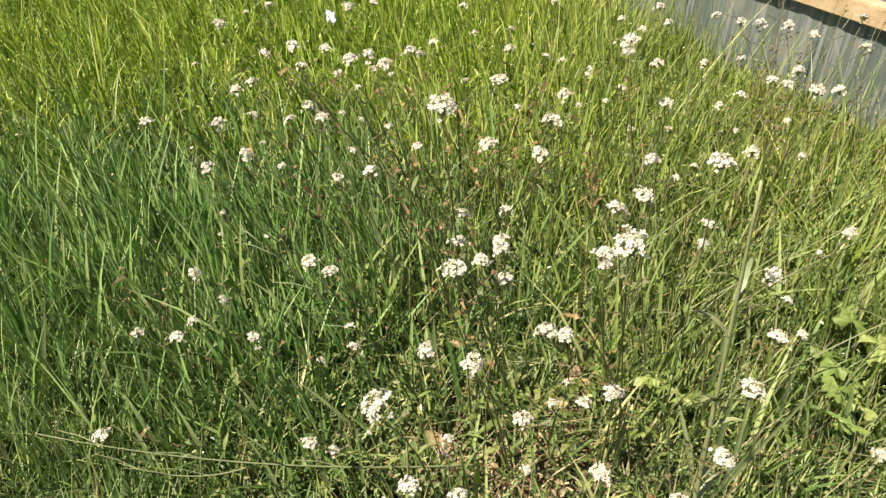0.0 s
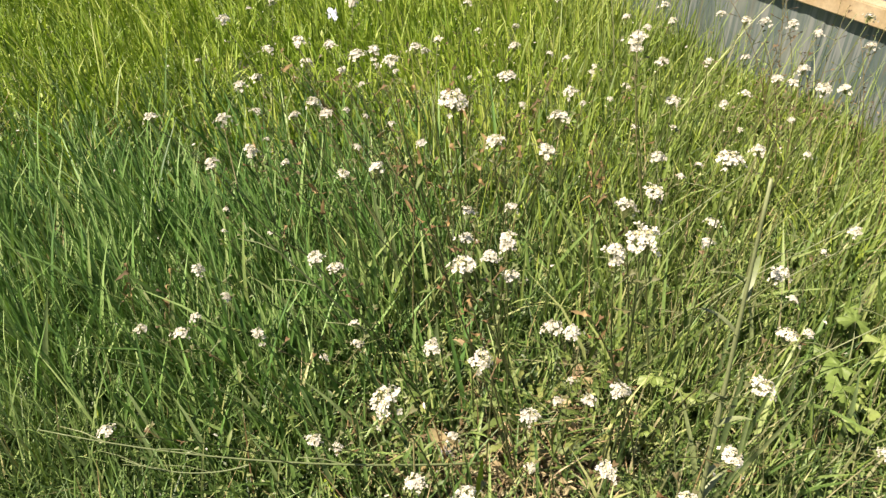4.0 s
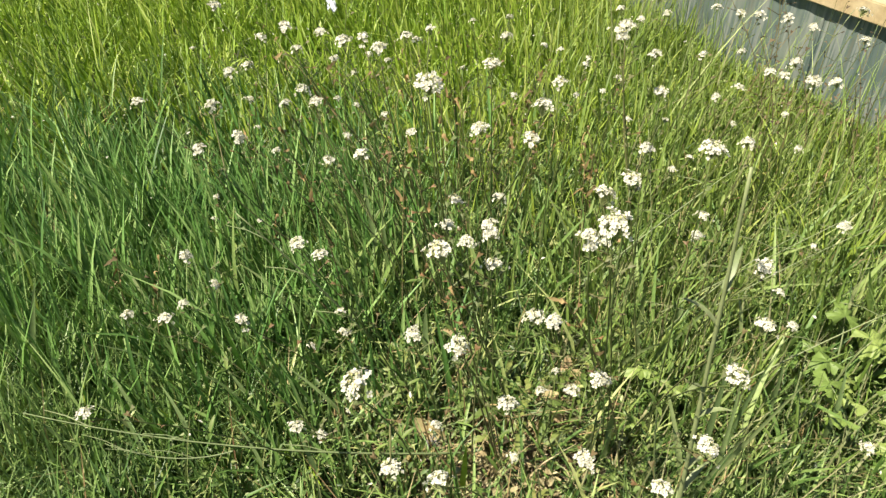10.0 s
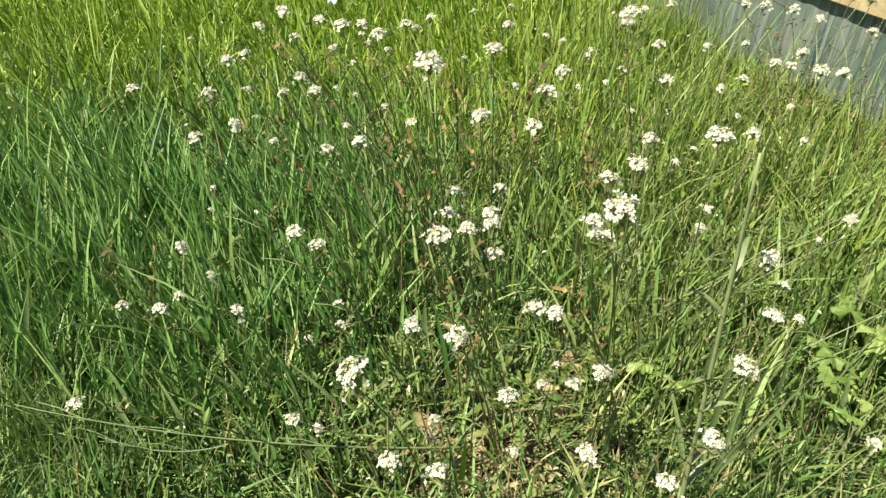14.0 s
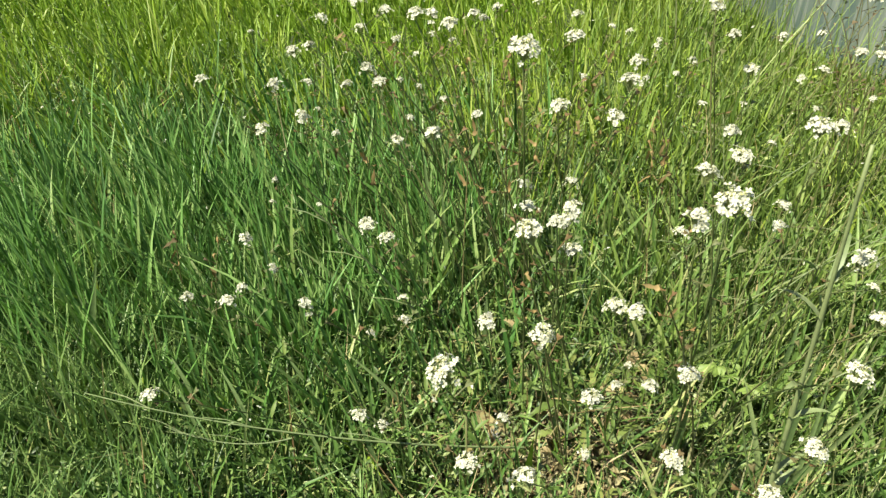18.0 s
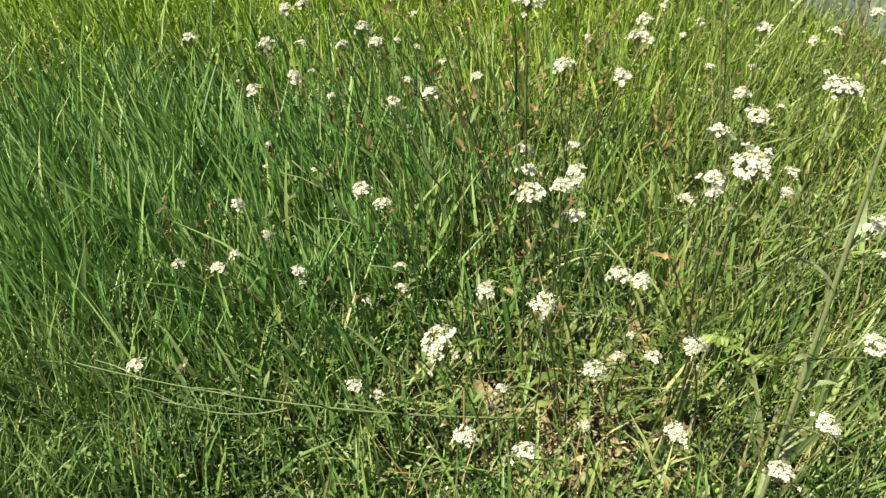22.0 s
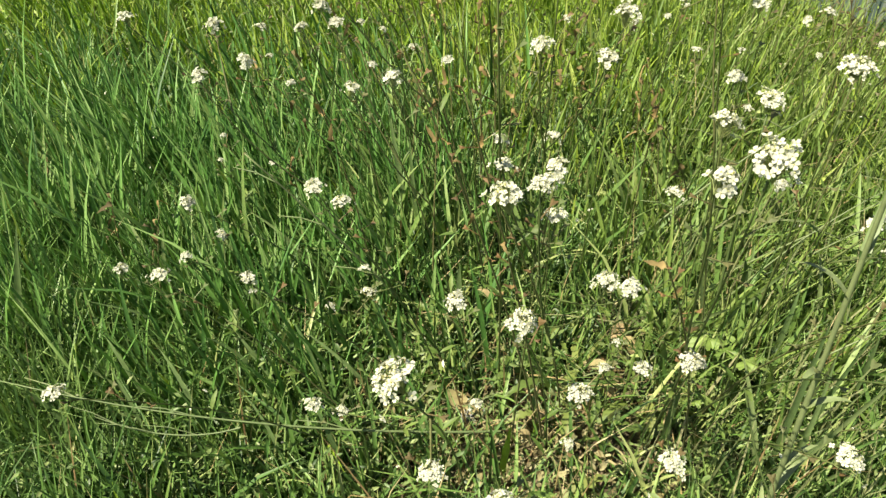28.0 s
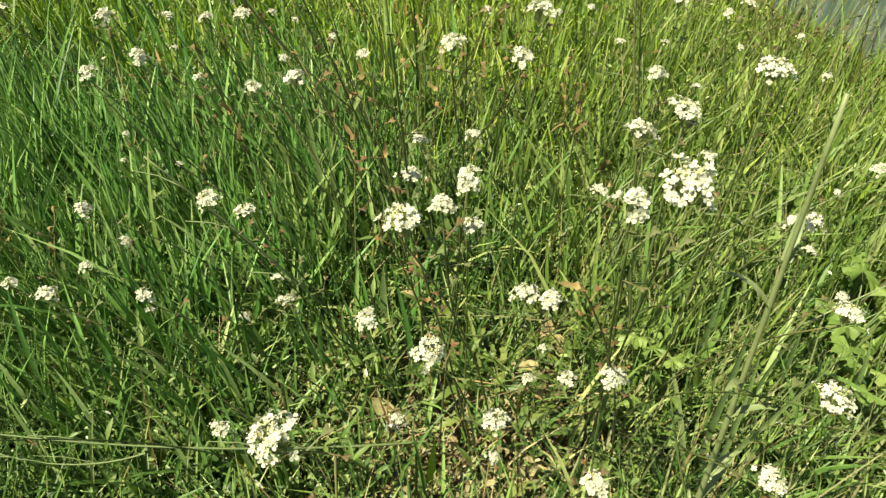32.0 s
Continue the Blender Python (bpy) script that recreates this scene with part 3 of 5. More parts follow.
def build_bed():
    yaw = math.degrees(math.atan2(WALL_D[1], WALL_D[0]))
    root = thing("garden_bed", "low raised bed of dull galvanised sheet with a pale timber rim", "garden bed",
                 pose(WALL_P[0], WALL_P[1], 0, 0, 0, yaw))
    # local x runs along the wall away from the viewer, local +y points out to the meadow
    length, top = 0.42, 0.232
    for i in range(-3, 4):
        n, xs = 28, []
        verts, faces = [], []
        for j in range(n + 1):
            u = j / n
            rib = 0.0025 * (abs(((u * 4) % 1) - 0.5) < 0.09)
            for zz in (-0.03, top):
                verts.append(((u - 0.5) * length, rib, zz))
        for j in range(n + 1):
            for zz in (-0.03, top):
                verts.append(((j / n - 0.5) * length, -0.003, zz))
        o = 2 * (n + 1)
        for j in range(n):
            a = 2 * j
            faces.append((a, a + 1, a + 3, a + 2))
            faces.append((o + a, o + a + 2, o + a + 3, o + a + 1))
            faces.append((a + 1, o + a + 1, o + a + 3, a + 3))
        part("metal_panel", mesh_of("metal_panel", verts, faces, [M_METAL], smooth=False), root,
             pose(i * (length - 0.012), 0.002 * (i % 2), 0))
    for i in range(-2, 3):
        part("timber_board", box_mesh("timber_board", 0.64, 0.05, 0.045, M_WOOD), root, pose(i * 0.645, 0.0, top + 0.0225, 0, rng.normal(0, 0.3), rng.normal(0, 0.4)),
             "pale sawn timber board")
    part("inner_sheet", box_mesh("inner_sheet", 3.2, 0.9, 0.03, M_COVERING, 0.01), root, pose(0, -0.52, top + 0.02), "crumpled blue-grey sheet with dirt")
    part("bed_fill", box_mesh("bed_fill", 3.1, 0.85, 0.2, M_SOIL, 0.01), root, pose(0, -0.48, 0.1), "soil filling")


build_bed()


# ---- white-flowered plants ----
def tube(points, radii, sides=5):
    """A tapered bent tube as verts and faces."""
    verts, faces = [], []
    pts = [Vector(p) for p in points]
    for i, p in enumerate(pts):
        d = (pts[min(i + 1, len(pts) - 1)] - pts[max(i - 1, 0)]).normalized()
        a = d.orthogonal().normalized()
        b = d.cross(a)
        for k in range(sides):
            t = 2 * math.pi * k / sides
            verts.append(p + (a * math.cos(t) + b * math.sin(t)) * radii[i])
    for i in range(len(pts) - 1):
        for k in range(sides):
            k2 = (k + 1) % sides
            faces.append((i * sides + k, i * sides + k2, (i + 1) * sides + k2, (i + 1) * sides + k))
    faces.append(tuple(range((len(pts) - 1) * sides, len(pts) * sides)))
    return verts, faces


def bezier(p0, p1, p2, n):
    return [p0 * (1 - t) ** 2 + p1 * 2 * t * (1 - t) + p2 * t * t for t in (i / (n - 1) for i in range(n))]


def petals_and_eye(c, a, b, out, turn, size, core, r):
    """Four petals round a small green-yellow eye: verts, faces, material indices."""
    verts, faces, mats = [], [], []
    for k in range(4):
        t = turn + k * math.pi / 2
        d, e = a * math.cos(t) + b * math.sin(t), b * math.cos(t) - a * math.sin(t)
        n0, lift = len(verts), r.uniform(0.15, 0.5)
        verts += [c, c + size * (0.5 * d - 0.4 * e + 0.1 * out), c + size * (0.92 * d - 0.42 * e + 0.8 * lift * out), c + size * (1.12 * d + lift * out),
                  c + size * (0.92 * d + 0.42 * e + 0.8 * lift * out), c + size * (0.5 * d + 0.4 * e + 0.1 * out)]
        faces.append(tuple(range(n0, n0 + 6)))
        mats.append(0)
    n0 = len(verts)
    verts += [c + core * (a * math.cos(q) + b * math.sin(q)) + out * core * 0.2 for q in (0, 1.57, 3.14, 4.71)] + [c + out * core * 1.7]
    faces += [(n0, n0 + 1, n0 + 4), (n0 + 1, n0 + 2, n0 + 4), (n0 + 2, n0 + 3, n0 + 4), (n0 + 3, n0, n0 + 4)]
    return verts, faces, mats + [1] * 4


def floret_mesh(seed, core):
    v, f, m = petals_and_eye(Vector((0, 0, 0)), Vector((1, 0, 0)), Vector((0, 1, 0)), Vector((0, 0, 1)), 0, 1, core, random.Random(seed))
    return mesh_of("floret", v, f, [M_PETAL, M_BUD], smooth=False, index=m)


def head_mesh(seed, split=False):
    """A domed cluster of four-petalled florets on thin pedicels, one unit across; split gives the stalks and the florets' places apart."""
    r = random.Random(seed)
    verts, faces, mats, places = [], [], [], []
    count, sx = (r.randint(50, 60) if split else r.randint(36, 46)), r.uniform(0.75, 1.0)
    wave, ways = r.uniform(0, 6.28), r.choice((2, 3, 3, 4))

    def add(v, f, m):
        n0 = len(verts)
        verts.extend(v)
        faces.extend(tuple(n0 + q for q in g) for g in f)
        mats.extend(m)

    for i in range(count):
        f = (i + 0.5) / count
        ang = i * 2.39996 + r.uniform(-0.35, 0.35)
        rad = 0.42 * math.sqrt(f) * r.uniform(0.8, 1.15) * (1 + (0.16 if split else 0.3) * math.sin(ways * ang + wave))
        c = Vector((rad * math.cos(ang) * sx, rad * math.sin(ang), 0.12 - 0.95 * rad * rad + r.uniform(-0.11, 0.11)))
        if f > (0.93 if split else 0.85):
            c += Vector((c.x, c.y, 0)) * r.uniform(0, 0.5) + Vector((0, 0, r.uniform(-0.28, 0.04)))
        out = Vector((c.x * 1.2 + r.uniform(-0.3, 0.3), c.y * 1.2 + r.uniform(-0.3, 0.3), 0.42)).normalized()
        a = out.orthogonal().normalized()
        b = out.cross(a)
        turn, size = r.uniform(0, 1.6), r.uniform(0.072, 0.1) * (0.97 if split else 1.4) * (0.35 + 2.6 * f if f < 0.2 else 1)
        core = 0.036 if f < 0.2 else size * 0.22
        if split:
            places.append((Matrix.Translation(c) @ Matrix((a, b, out)).transposed().to_4x4() @ Matrix.Rotation(turn, 4, "Z") @ Matrix.Scale(size, 4), f < 0.2))
        else:
            add(*petals_and_eye(c, a, b, out, turn, size, core, r))
        tv, tf = tube([(0, 0, -0.55 + 0.25 * (1 - f)), c * 0.6 + Vector((0, 0, -0.12)), c], [0.016, 0.011, 0.014], 3)
        add(tv, tf, [2] * len(tf))
    me = mesh_of("flower_head", verts, faces, [M_PETAL, M_BUD, M_PEDICEL], smooth=False, index=mats)
    return (me, places) if split else me


HEADS = [head_mesh(s) for s in range(16)]
NEAR_HEADS = [head_mesh(40 + s, True) for s in range(8)]
OPEN_FLORETS = [floret_mesh(s, 0.22) for s in range(6)]
YOUNG_FLORETS = [floret_mesh(20 + s, 0.62) for s in range(4)]


def leaf_mesh(name, seed, length, width, lobes, mat, curl=0.25, depth=0.0):
    """A leaf along +y with a fold, a curl and, if lobes, a cut margin."""
    r = random.Random(seed)
    n = 4 * lobes if lobes else 6
    verts, faces = [], []
    for i in range(n + 1):
        t = i / n
        w = width * 0.5 * (math.sin(math.pi * min(t * 0.93 + 0.05, 1)) ** 0.8 + 0.03)
        if lobes:
            w *= (1 - depth) + depth * (0.5 + 0.5 * math.cos(2 * math.pi * (t * lobes + 0.5))) + r.uniform(-0.06, 0.06)
        zc = curl * length * (t * 0.9 - t * t * 1.2)
        y = t * length
        verts += [(-w, y + r.uniform(-0.02, 0.02) * length, zc + 0.22 * w + r.uniform(-0.04, 0.04) * width), (-w * 0.5, y, zc + 0.07 * w),
                  (0, y, zc), (w * 0.5, y, zc + 0.07 * w), (w, y + r.uniform(-0.02, 0.02) * length, zc + 0.22 * w + r.uniform(-0.04, 0.04) * width)]
    for i in range(n):
        for k in range(4):
            a = i * 5 + k
            faces.append((a, a + 1, a + 6, a + 5))
    return mesh_of(name, verts, faces, [mat])


STEM_LEAVES = [leaf_mesh("leaf", 40 + s, 0.017, 0.0038, 0, M_DULL, 0.25) for s in range(4)]


def pod_mesh(seed, mat):
    """A heart-shaped pod on a thin stalk, along +z."""
    r = random.Random(seed)
    q, d, s = Vector((0, 0, r.uniform(0.008, 0.013))), Vector((0, 0, 1)), Vector((1, 0, 0))
    verts, faces = tube([(0, 0, 0), q], [0.00045, 0.00035], 3)
    u, w, l, n0 = Vector((0, 0.0009, 0)), r.uniform(0.0022, 0.003), r.uniform(0.005, 0.0065), len(verts)
    outline = [(0, 0), (0.55, 0.45), (0.95, 0.9), (0.7, 1.05), (0, 0.88), (-0.7, 1.05), (-0.95, 0.9), (-0.55, 0.45)]
    verts += [q + d * l * v + s * w * h for h, v in outline] + [q + d * l * 0.6 + u, q + d * l * 0.6 - u]
    for k in range(8):
        k2 = (k + 1) % 8
        faces += [(n0 + k, n0 + k2, n0 + 8), (n0 + k2, n0 + k, n0 + 9)]
    return mesh_of("seed_pod", verts, faces, [mat], smooth=False)


PODS = [pod_mesh(s, M_POD) for s in range(5)]
DRY_PODS = [pod_mesh(9 + s, M_DARKPOD) for s in range(5)]


def add_pods(root, path, r):
    for i in range(r.randint(3, 6)):
        k = (0.96 - 0.05 * i - r.uniform(0, 0.02)) * (len(path) - 1)
        j = min(int(k), len(path) - 2)
        part("seed_pod", r.choice(PODS), root, Matrix.LocRotScale(path[j].lerp(path[j + 1], k - j), Euler((r.uniform(0.8, 1.35), 0, i * 2.4 + r.uniform(-0.4, 0.4)), "XYZ"), None))


def flower_plant(seed, heads, foot=None, pale=False):
    """A branched plant: heads are (x, y, z, millimetres across); foot is where it stands."""
    r = random.Random(seed)
    hx = sum(h[0] for h in heads) / len(heads)
    hy = sum(h[1] for h in heads) / len(heads)
    hz = max(h[2] for h in heads)
    if foot is None:
        foot = (hx + r.gauss(0.02, 0.16) * hz, hy + r.gauss(0.1, 0.16) * hz)
    fz = float(ground_height(np.array([foot[0]]), np.array([foot[1]]))[0]) - 0.004
    big = max(h[3] for h in heads)
    label = ("tall weed with %s flat-topped white flower clusters on thin stems" % ("several" if len(heads) > 1 else "one")) if hz > 0.3 else \
            ("short weed with %s small white flower cluster" % ("more than one" if len(heads) > 1 else "a single"))
    root = thing("wildflower", label, "wildflower", pose(foot[0], foot[1], fz), "white wildflowers of the meadow")
    o = Vector((foot[0], foot[1], fz))
    mat = M_PALE if pale else M_STEM
    fork = None
    for i, (x, y, z, mm) in enumerate(sorted(heads, key=lambda h: -h[2])):
        tip = Vector((x, y, z)) - o
        size = mm * (0.00098 if mm > 15 else 0.00122)
        neck = tip - Vector((0, 0, size * 0.5))
        if fork is None:
            mid = Vector((neck.x * r.uniform(0.2, 0.5), neck.y * r.uniform(0.2, 0.5), neck.z * 0.55))
            path = bezier(Vector((0, 0, 0)), mid, neck, 9)
            thick = 0.0018 if pale else 0.0007 + 0.0009 * neck.z
            rad = [thick * (1 - 0.55 * k / 8) for k in range(9)]
            v, f = tube(path, rad)
            part("stem", mesh_of("stem", v, f, [mat]), root)
            main, fork = path, True
            for k in range(r.randint(1, 4)):
                q = main[r.randint(1, 5)]
                part("leaf", r.choice(STEM_LEAVES), root, Matrix.LocRotScale(q, Euler((r.uniform(0.3, 0.9), 0, r.uniform(0, 6.28))), (r.uniform(0.7, 1.4),) * 3))
        else:
            start = main[r.randint(4, 6)]
            path = bezier(start, start.lerp(neck, 0.5) + Vector((neck.x - start.x, neck.y - start.y, 0)) * 0.25, neck, 7)
            v, f = tube(path, [0.0009 - 0.00006 * k for k in range(7)])
            part("branch", mesh_of("branch", v, f, [mat]), root)
        add_pods(root, path, r)
        head_up = Euler((r.gauss(0, 0.22), r.gauss(0, 0.22), r.uniform(0, 6.28)))
        stand = Matrix.LocRotScale(tip, head_up, (size, size, size * r.uniform(0.8, 1.1)))
        words = "white cluster of tiny four-petalled florets"
        if mm > 17.5:
            me, places = r.choice(NEAR_HEADS)
            head = part("flower_head", me, root, stand, words)
            for where, young in places:
                part("floret", r.choice(YOUNG_FLORETS if young else OPEN_FLORETS), head, where)
        else:
            part("flower_head", r.choice(HEADS), root, stand, words)


flower_plant(1, [(0.306, 0.575, 0.524, 24), (0.321, 0.659, 0.506, 18), (0.296, 0.594, 0.500, 13)], foot=(0.351, 0.830))
flower_plant(2, [(0.390, 0.762, 0.482, 24)], foot=(0.422, 0.866))
flower_plant(3, [(0.173, 0.512, 0.440, 23), (0.178, 0.560, 0.305, 19)], foot=(0.175, 0.735))
flower_plant(4, [(0.256, 0.810, 0.485, 22), (0.209, 0.828, 0.511, 18), (0.202, 0.815, 0.456, 14), (0.249, 0.811, 0.452, 14)], foot=(0.210, 0.953))
flower_plant(5, [(0.204, 0.600, 0.475, 22), (0.220, 0.620, 0.470, 9)], foot=(0.262, 0.860))
flower_plant(6, [(0.192, 0.632, 0.572, 21)], foot=(0.185, 0.900))
flower_plant(7, [(0.268, 0.716, 0.332, 21), (0.222, 0.761, 0.381, 18), (0.285, 0.715, 0.330, 14)], foot=(0.234, 0.827))
flower_plant(8, [(0.369, 0.950, 0.448, 20), (0.366, 0.954, 0.382, 14)], foot=(0.384, 0.980))
flower_plant(9, [(0.430, 0.655, 0.402, 20)], foot=(0.399, 0.866))
flower_plant(10, [(0.219, 0.599, 0.396, 20), (0.256, 0.610, 0.335, 18)], foot=(0.250, 0.810))
flower_plant(11, [(0.395, 0.580, 0.420, 20), (0.358, 0.535, 0.360, 18)], foot=(0.394, 0.872))
flower_plant(12, [(0.307, 0.673, 0.485, 20)], foot=(0.375, 0.858))
flower_plant(13, [(0.228, 0.734, 0.369, 20), (0.225, 0.716, 0.420, 17), (0.192, 0.711, 0.420, 11)], foot=(0.211, 0.811))
flower_plant(14, [(0.395, 0.587, 0.345, 20)], foot=(0.402, 0.842))
flower_plant(15, [(0.315, 0.862, 0.532, 20), (0.323, 0.928, 0.520, 16)], foot=(0.420, 0.957))
flower_plant(16, [(0.053, 0.785, 0.319, 19)], foot=(0.137, 0.867))
flower_plant(17, [(0.221, 0.514, 0.363, 19)], foot=(0.250, 0.741))
flower_plant(18, [(0.059, 0.718, 0.379, 19)], foot=(0.132, 0.858))
flower_plant(19, [(0.510, 1.327, 0.420, 19), (0.535, 1.328, 0.420, 17), (0.469, 1.318, 0.360, 11)], foot=(0.391, 1.367))
flower_plant(20, [(0.527, 1.006, 0.450, 19)], foot=(0.476, 1.041))
flower_plant(21, [(0.051, 0.840, 0.394, 18), (0.094, 0.809, 0.422, 14)], foot=(0.124, 0.953))
flower_plant(22, [(0.636, 1.234, 0.460, 18), (0.667, 1.278, 0.410, 13)], foot=(0.573, 1.296))
flower_plant(23, [(0.168, 0.684, 0.324, 17)], foot=(0.178, 0.823))
flower_plant(24, [(0.051, 0.981, 0.470, 17), (0.077, 0.954, 0.470, 15)], foot=(0.143, 1.065))
flower_plant(25, [(-0.014, 0.731, 0.269, 16)], foot=(0.095, 0.858))
flower_plant(26, [(0.067, 0.861, 0.510, 16), (0.002, 0.888, 0.509, 14)], foot=(0.156, 1.022))
flower_plant(27, [(0.072, 1.109, 0.430, 15), (0.088, 1.171, 0.420, 11)], foot=(0.137, 1.143))
flower_plant(28, [(0.394, 1.252, 0.380, 15), (0.369, 1.272, 0.420, 10)], foot=(0.307, 1.291))
flower_plant(29, [(0.504, 0.902, 0.280, 15), (0.472, 0.812, 0.346, 13), (0.528, 0.902, 0.250, 10)], foot=(0.445, 0.972))
flower_plant(30, [(-0.124, 0.904, 0.357, 14), (-0.133, 0.966, 0.381, 14), (-0.080, 0.919, 0.369, 14), (-0.181, 0.897, 0.411, 13)], foot=(0.065, 0.975))
flower_plant(31, [(-0.163, 0.890, 0.212, 14)], foot=(-0.031, 0.978))
flower_plant(32, [(-0.224, 1.255, 0.256, 14)], foot=(-0.271, 1.304))
flower_plant(33, [(-0.026, 0.986, 0.402, 14), (-0.030, 1.034, 0.366, 14)], foot=(0.097, 1.037))
flower_plant(34, [(0.268, 1.027, 0.419, 14)], foot=(0.266, 1.087))
flower_plant(35, [(0.519, 1.266, 0.335, 14)], foot=(0.434, 1.336))
flower_plant(36, [(0.529, 1.180, 0.392, 14), (0.545, 1.142, 0.420, 13), (0.469, 1.163, 0.360, 11)], foot=(0.437, 1.212))
flower_plant(37, [(0.342, 0.967, 0.247, 14)], foot=(0.410, 1.027))
flower_plant(38, [(0.214, 0.942, 0.310, 14), (0.165, 0.937, 0.304, 14)], foot=(0.206, 1.080))
flower_plant(39, [(0.312, 0.739, 0.227, 14), (0.282, 0.738, 0.220, 9), (0.297, 0.809, 0.180, 8)], foot=(0.287, 0.824))
flower_plant(40, [(0.327, 0.665, 0.318, 14), (0.318, 0.612, 0.283, 14)], foot=(0.369, 0.873))
flower_plant(41, [(-0.127, 1.011, 0.405, 14)], foot=(0.019, 1.071))
flower_plant(42, [(0.558, 1.476, 0.315, 14)], foot=(0.521, 1.547))
flower_plant(43, [(0.050, 0.683, 0.183, 14), (0.055, 0.726, 0.120, 11)], foot=(0.145, 0.784))
flower_plant(44, [(-0.032, 1.078, 0.438, 14)], foot=(0.143, 1.114))
flower_plant(45, [(-0.160, 1.136, 0.364, 14), (-0.096, 1.100, 0.330, 10)], foot=(0.068, 1.129))
flower_plant(46, [(0.470, 1.079, 0.231, 14), (0.454, 1.015, 0.240, 13)], foot=(0.402, 0.981))
flower_plant(47, [(-0.036, 1.397, 0.182, 14)], foot=(-0.097, 1.485))
flower_plant(48, [(-0.170, 1.086, 0.459, 14)], foot=(0.017, 1.102))
flower_plant(49, [(-0.177, 1.227, 0.371, 14)], foot=(-0.256, 1.288))
flower_plant(50, [(-0.217, 1.362, 0.400, 14)], foot=(-0.287, 1.417))
flower_plant(51, [(0.592, 1.390, 0.400, 14), (0.619, 1.353, 0.400, 13)], foot=(0.500, 1.359))
flower_plant(52, [(0.578, 1.087, 0.420, 14)], foot=(0.487, 1.029))
flower_plant(53, [(0.477, 0.995, 0.380, 14)], foot=(0.467, 0.990))
flower_plant(54, [(-0.208, 0.816, 0.173, 13)], foot=(-0.006, 0.837))
flower_plant(55, [(-0.102, 0.738, 0.251, 13)], foot=(0.065, 0.774))
flower_plant(56, [(-0.073, 0.572, 0.299, 13)], foot=(0.048, 0.761))
flower_plant(57, [(-0.067, 1.311, 0.420, 13)], foot=(-0.109, 1.376))
flower_plant(58, [(0.095, 1.411, 0.400, 13)], foot=(0.038, 1.466))
flower_plant(59, [(0.402, 1.384, 0.420, 13), (0.415, 1.376, 0.400, 11)], foot=(0.330, 1.421))
flower_plant(60, [(0.494, 1.423, 0.400, 13)], foot=(0.408, 1.424))
flower_plant(61, [(0.192, 1.165, 0.420, 12)], foot=(0.084, 1.189))
flower_plant(62, [(0.618, 1.021, 0.270, 12), (0.604, 1.049, 0.220, 8)], foot=(0.513, 1.019))
flower_plant(63, [(0.088, 1.044, 0.330, 12)], foot=(0.172, 1.121))
flower_plant(64, [(-0.178, 0.883, 0.140, 12), (-0.155, 0.928, 0.140, 11)], foot=(-0.083, 0.969))
flower_plant(65, [(0.049, 0.839, 0.200, 11), (0.046, 0.849, 0.160, 10)], foot=(0.137, 0.964))
flower_plant(66, [(0.589, 0.743, 0.200, 11)], foot=(0.521, 0.877))
flower_plant(67, [(0.029, 0.911, 0.100, 11), (-0.001, 0.858, 0.120, 9)], foot=(0.053, 0.965))
flower_plant(68, [(0.183, 1.305, 0.400, 10)], foot=(0.087, 1.357))
flower_plant(69, [(0.181, 0.729, 0.160, 10)], foot=(0.182, 0.838))
flower_plant(70, [(0.236, 1.367, 0.340, 9)], foot=(0.125, 1.459))
flower_plant(71, [(0.564, 1.093, 0.330, 9)], foot=(0.505, 1.019))
flower_plant(72, [(-0.053, 1.194, 0.360, 9)], foot=(-0.143, 1.244))
flower_plant(73, [(0.503, 0.784, 0.300, 9)], foot=(0.467, 0.926))
flower_plant(74, [(0.264, 0.710, 0.150, 9)], foot=(0.237, 0.785))
flower_plant(75, [(0.007, 1.038, 0.320, 8), (0.000, 1.110, 0.330, 8)], foot=(0.089, 1.128))
flower_plant(76, [(-0.123, 1.110, 0.250, 8)], foot=(0.059, 1.086))
flower_plant(101, [(-0.058, 1.062, 0.420, 13)], foot=(0.000, 1.096))
flower_plant(102, [(-0.098, 1.094, 0.330, 9)], foot=(-0.045, 1.210))
flower_plant(103, [(-0.031, 1.125, 0.330, 9)], foot=(0.044, 1.208))
flower_plant(104, [(-0.027, 1.194, 0.340, 8)], foot=(-0.016, 1.239))
flower_plant(105, [(-0.057, 1.192, 0.360, 8)], foot=(0.019, 1.285))
flower_plant(106, [(0.004, 1.167, 0.380, 8)], foot=(-0.005, 1.227))
flower_plant(107, [(0.035, 1.151, 0.380, 8)], foot=(0.159, 1.225))
flower_plant(108, [(-0.006, 1.079, 0.300, 9)], foot=(0.069, 1.187))
flower_plant(109, [(-0.115, 1.088, 0.260, 8)], foot=(-0.122, 1.145))
flower_plant(110, [(-0.149, 1.115, 0.280, 7)], foot=(-0.088, 1.199))
flower_plant(111, [(-0.034, 1.336, 0.420, 13)], foot=(0.060, 1.423))
flower_plant(112, [(0.081, 1.127, 0.420, 11)], foot=(0.112, 1.182))
flower_plant(113, [(0.241, 1.456, 0.400, 9)], foot=(0.205, 1.528))
flower_plant(114, [(0.261, 1.352, 0.340, 9)], foot=(0.233, 1.449))
flower_plant(115, [(0.342, 1.315, 0.420, 11)], foot=(0.259, 1.393))
flower_plant(116, [(0.481, 1.380, 0.340, 10)], foot=(0.492, 1.467))
flower_plant(117, [(0.523, 1.094, 0.420, 12)], foot=(0.532, 1.148))
flower_plant(118, [(0.302, 1.323, 0.330, 9)], foot=(0.259, 1.324))
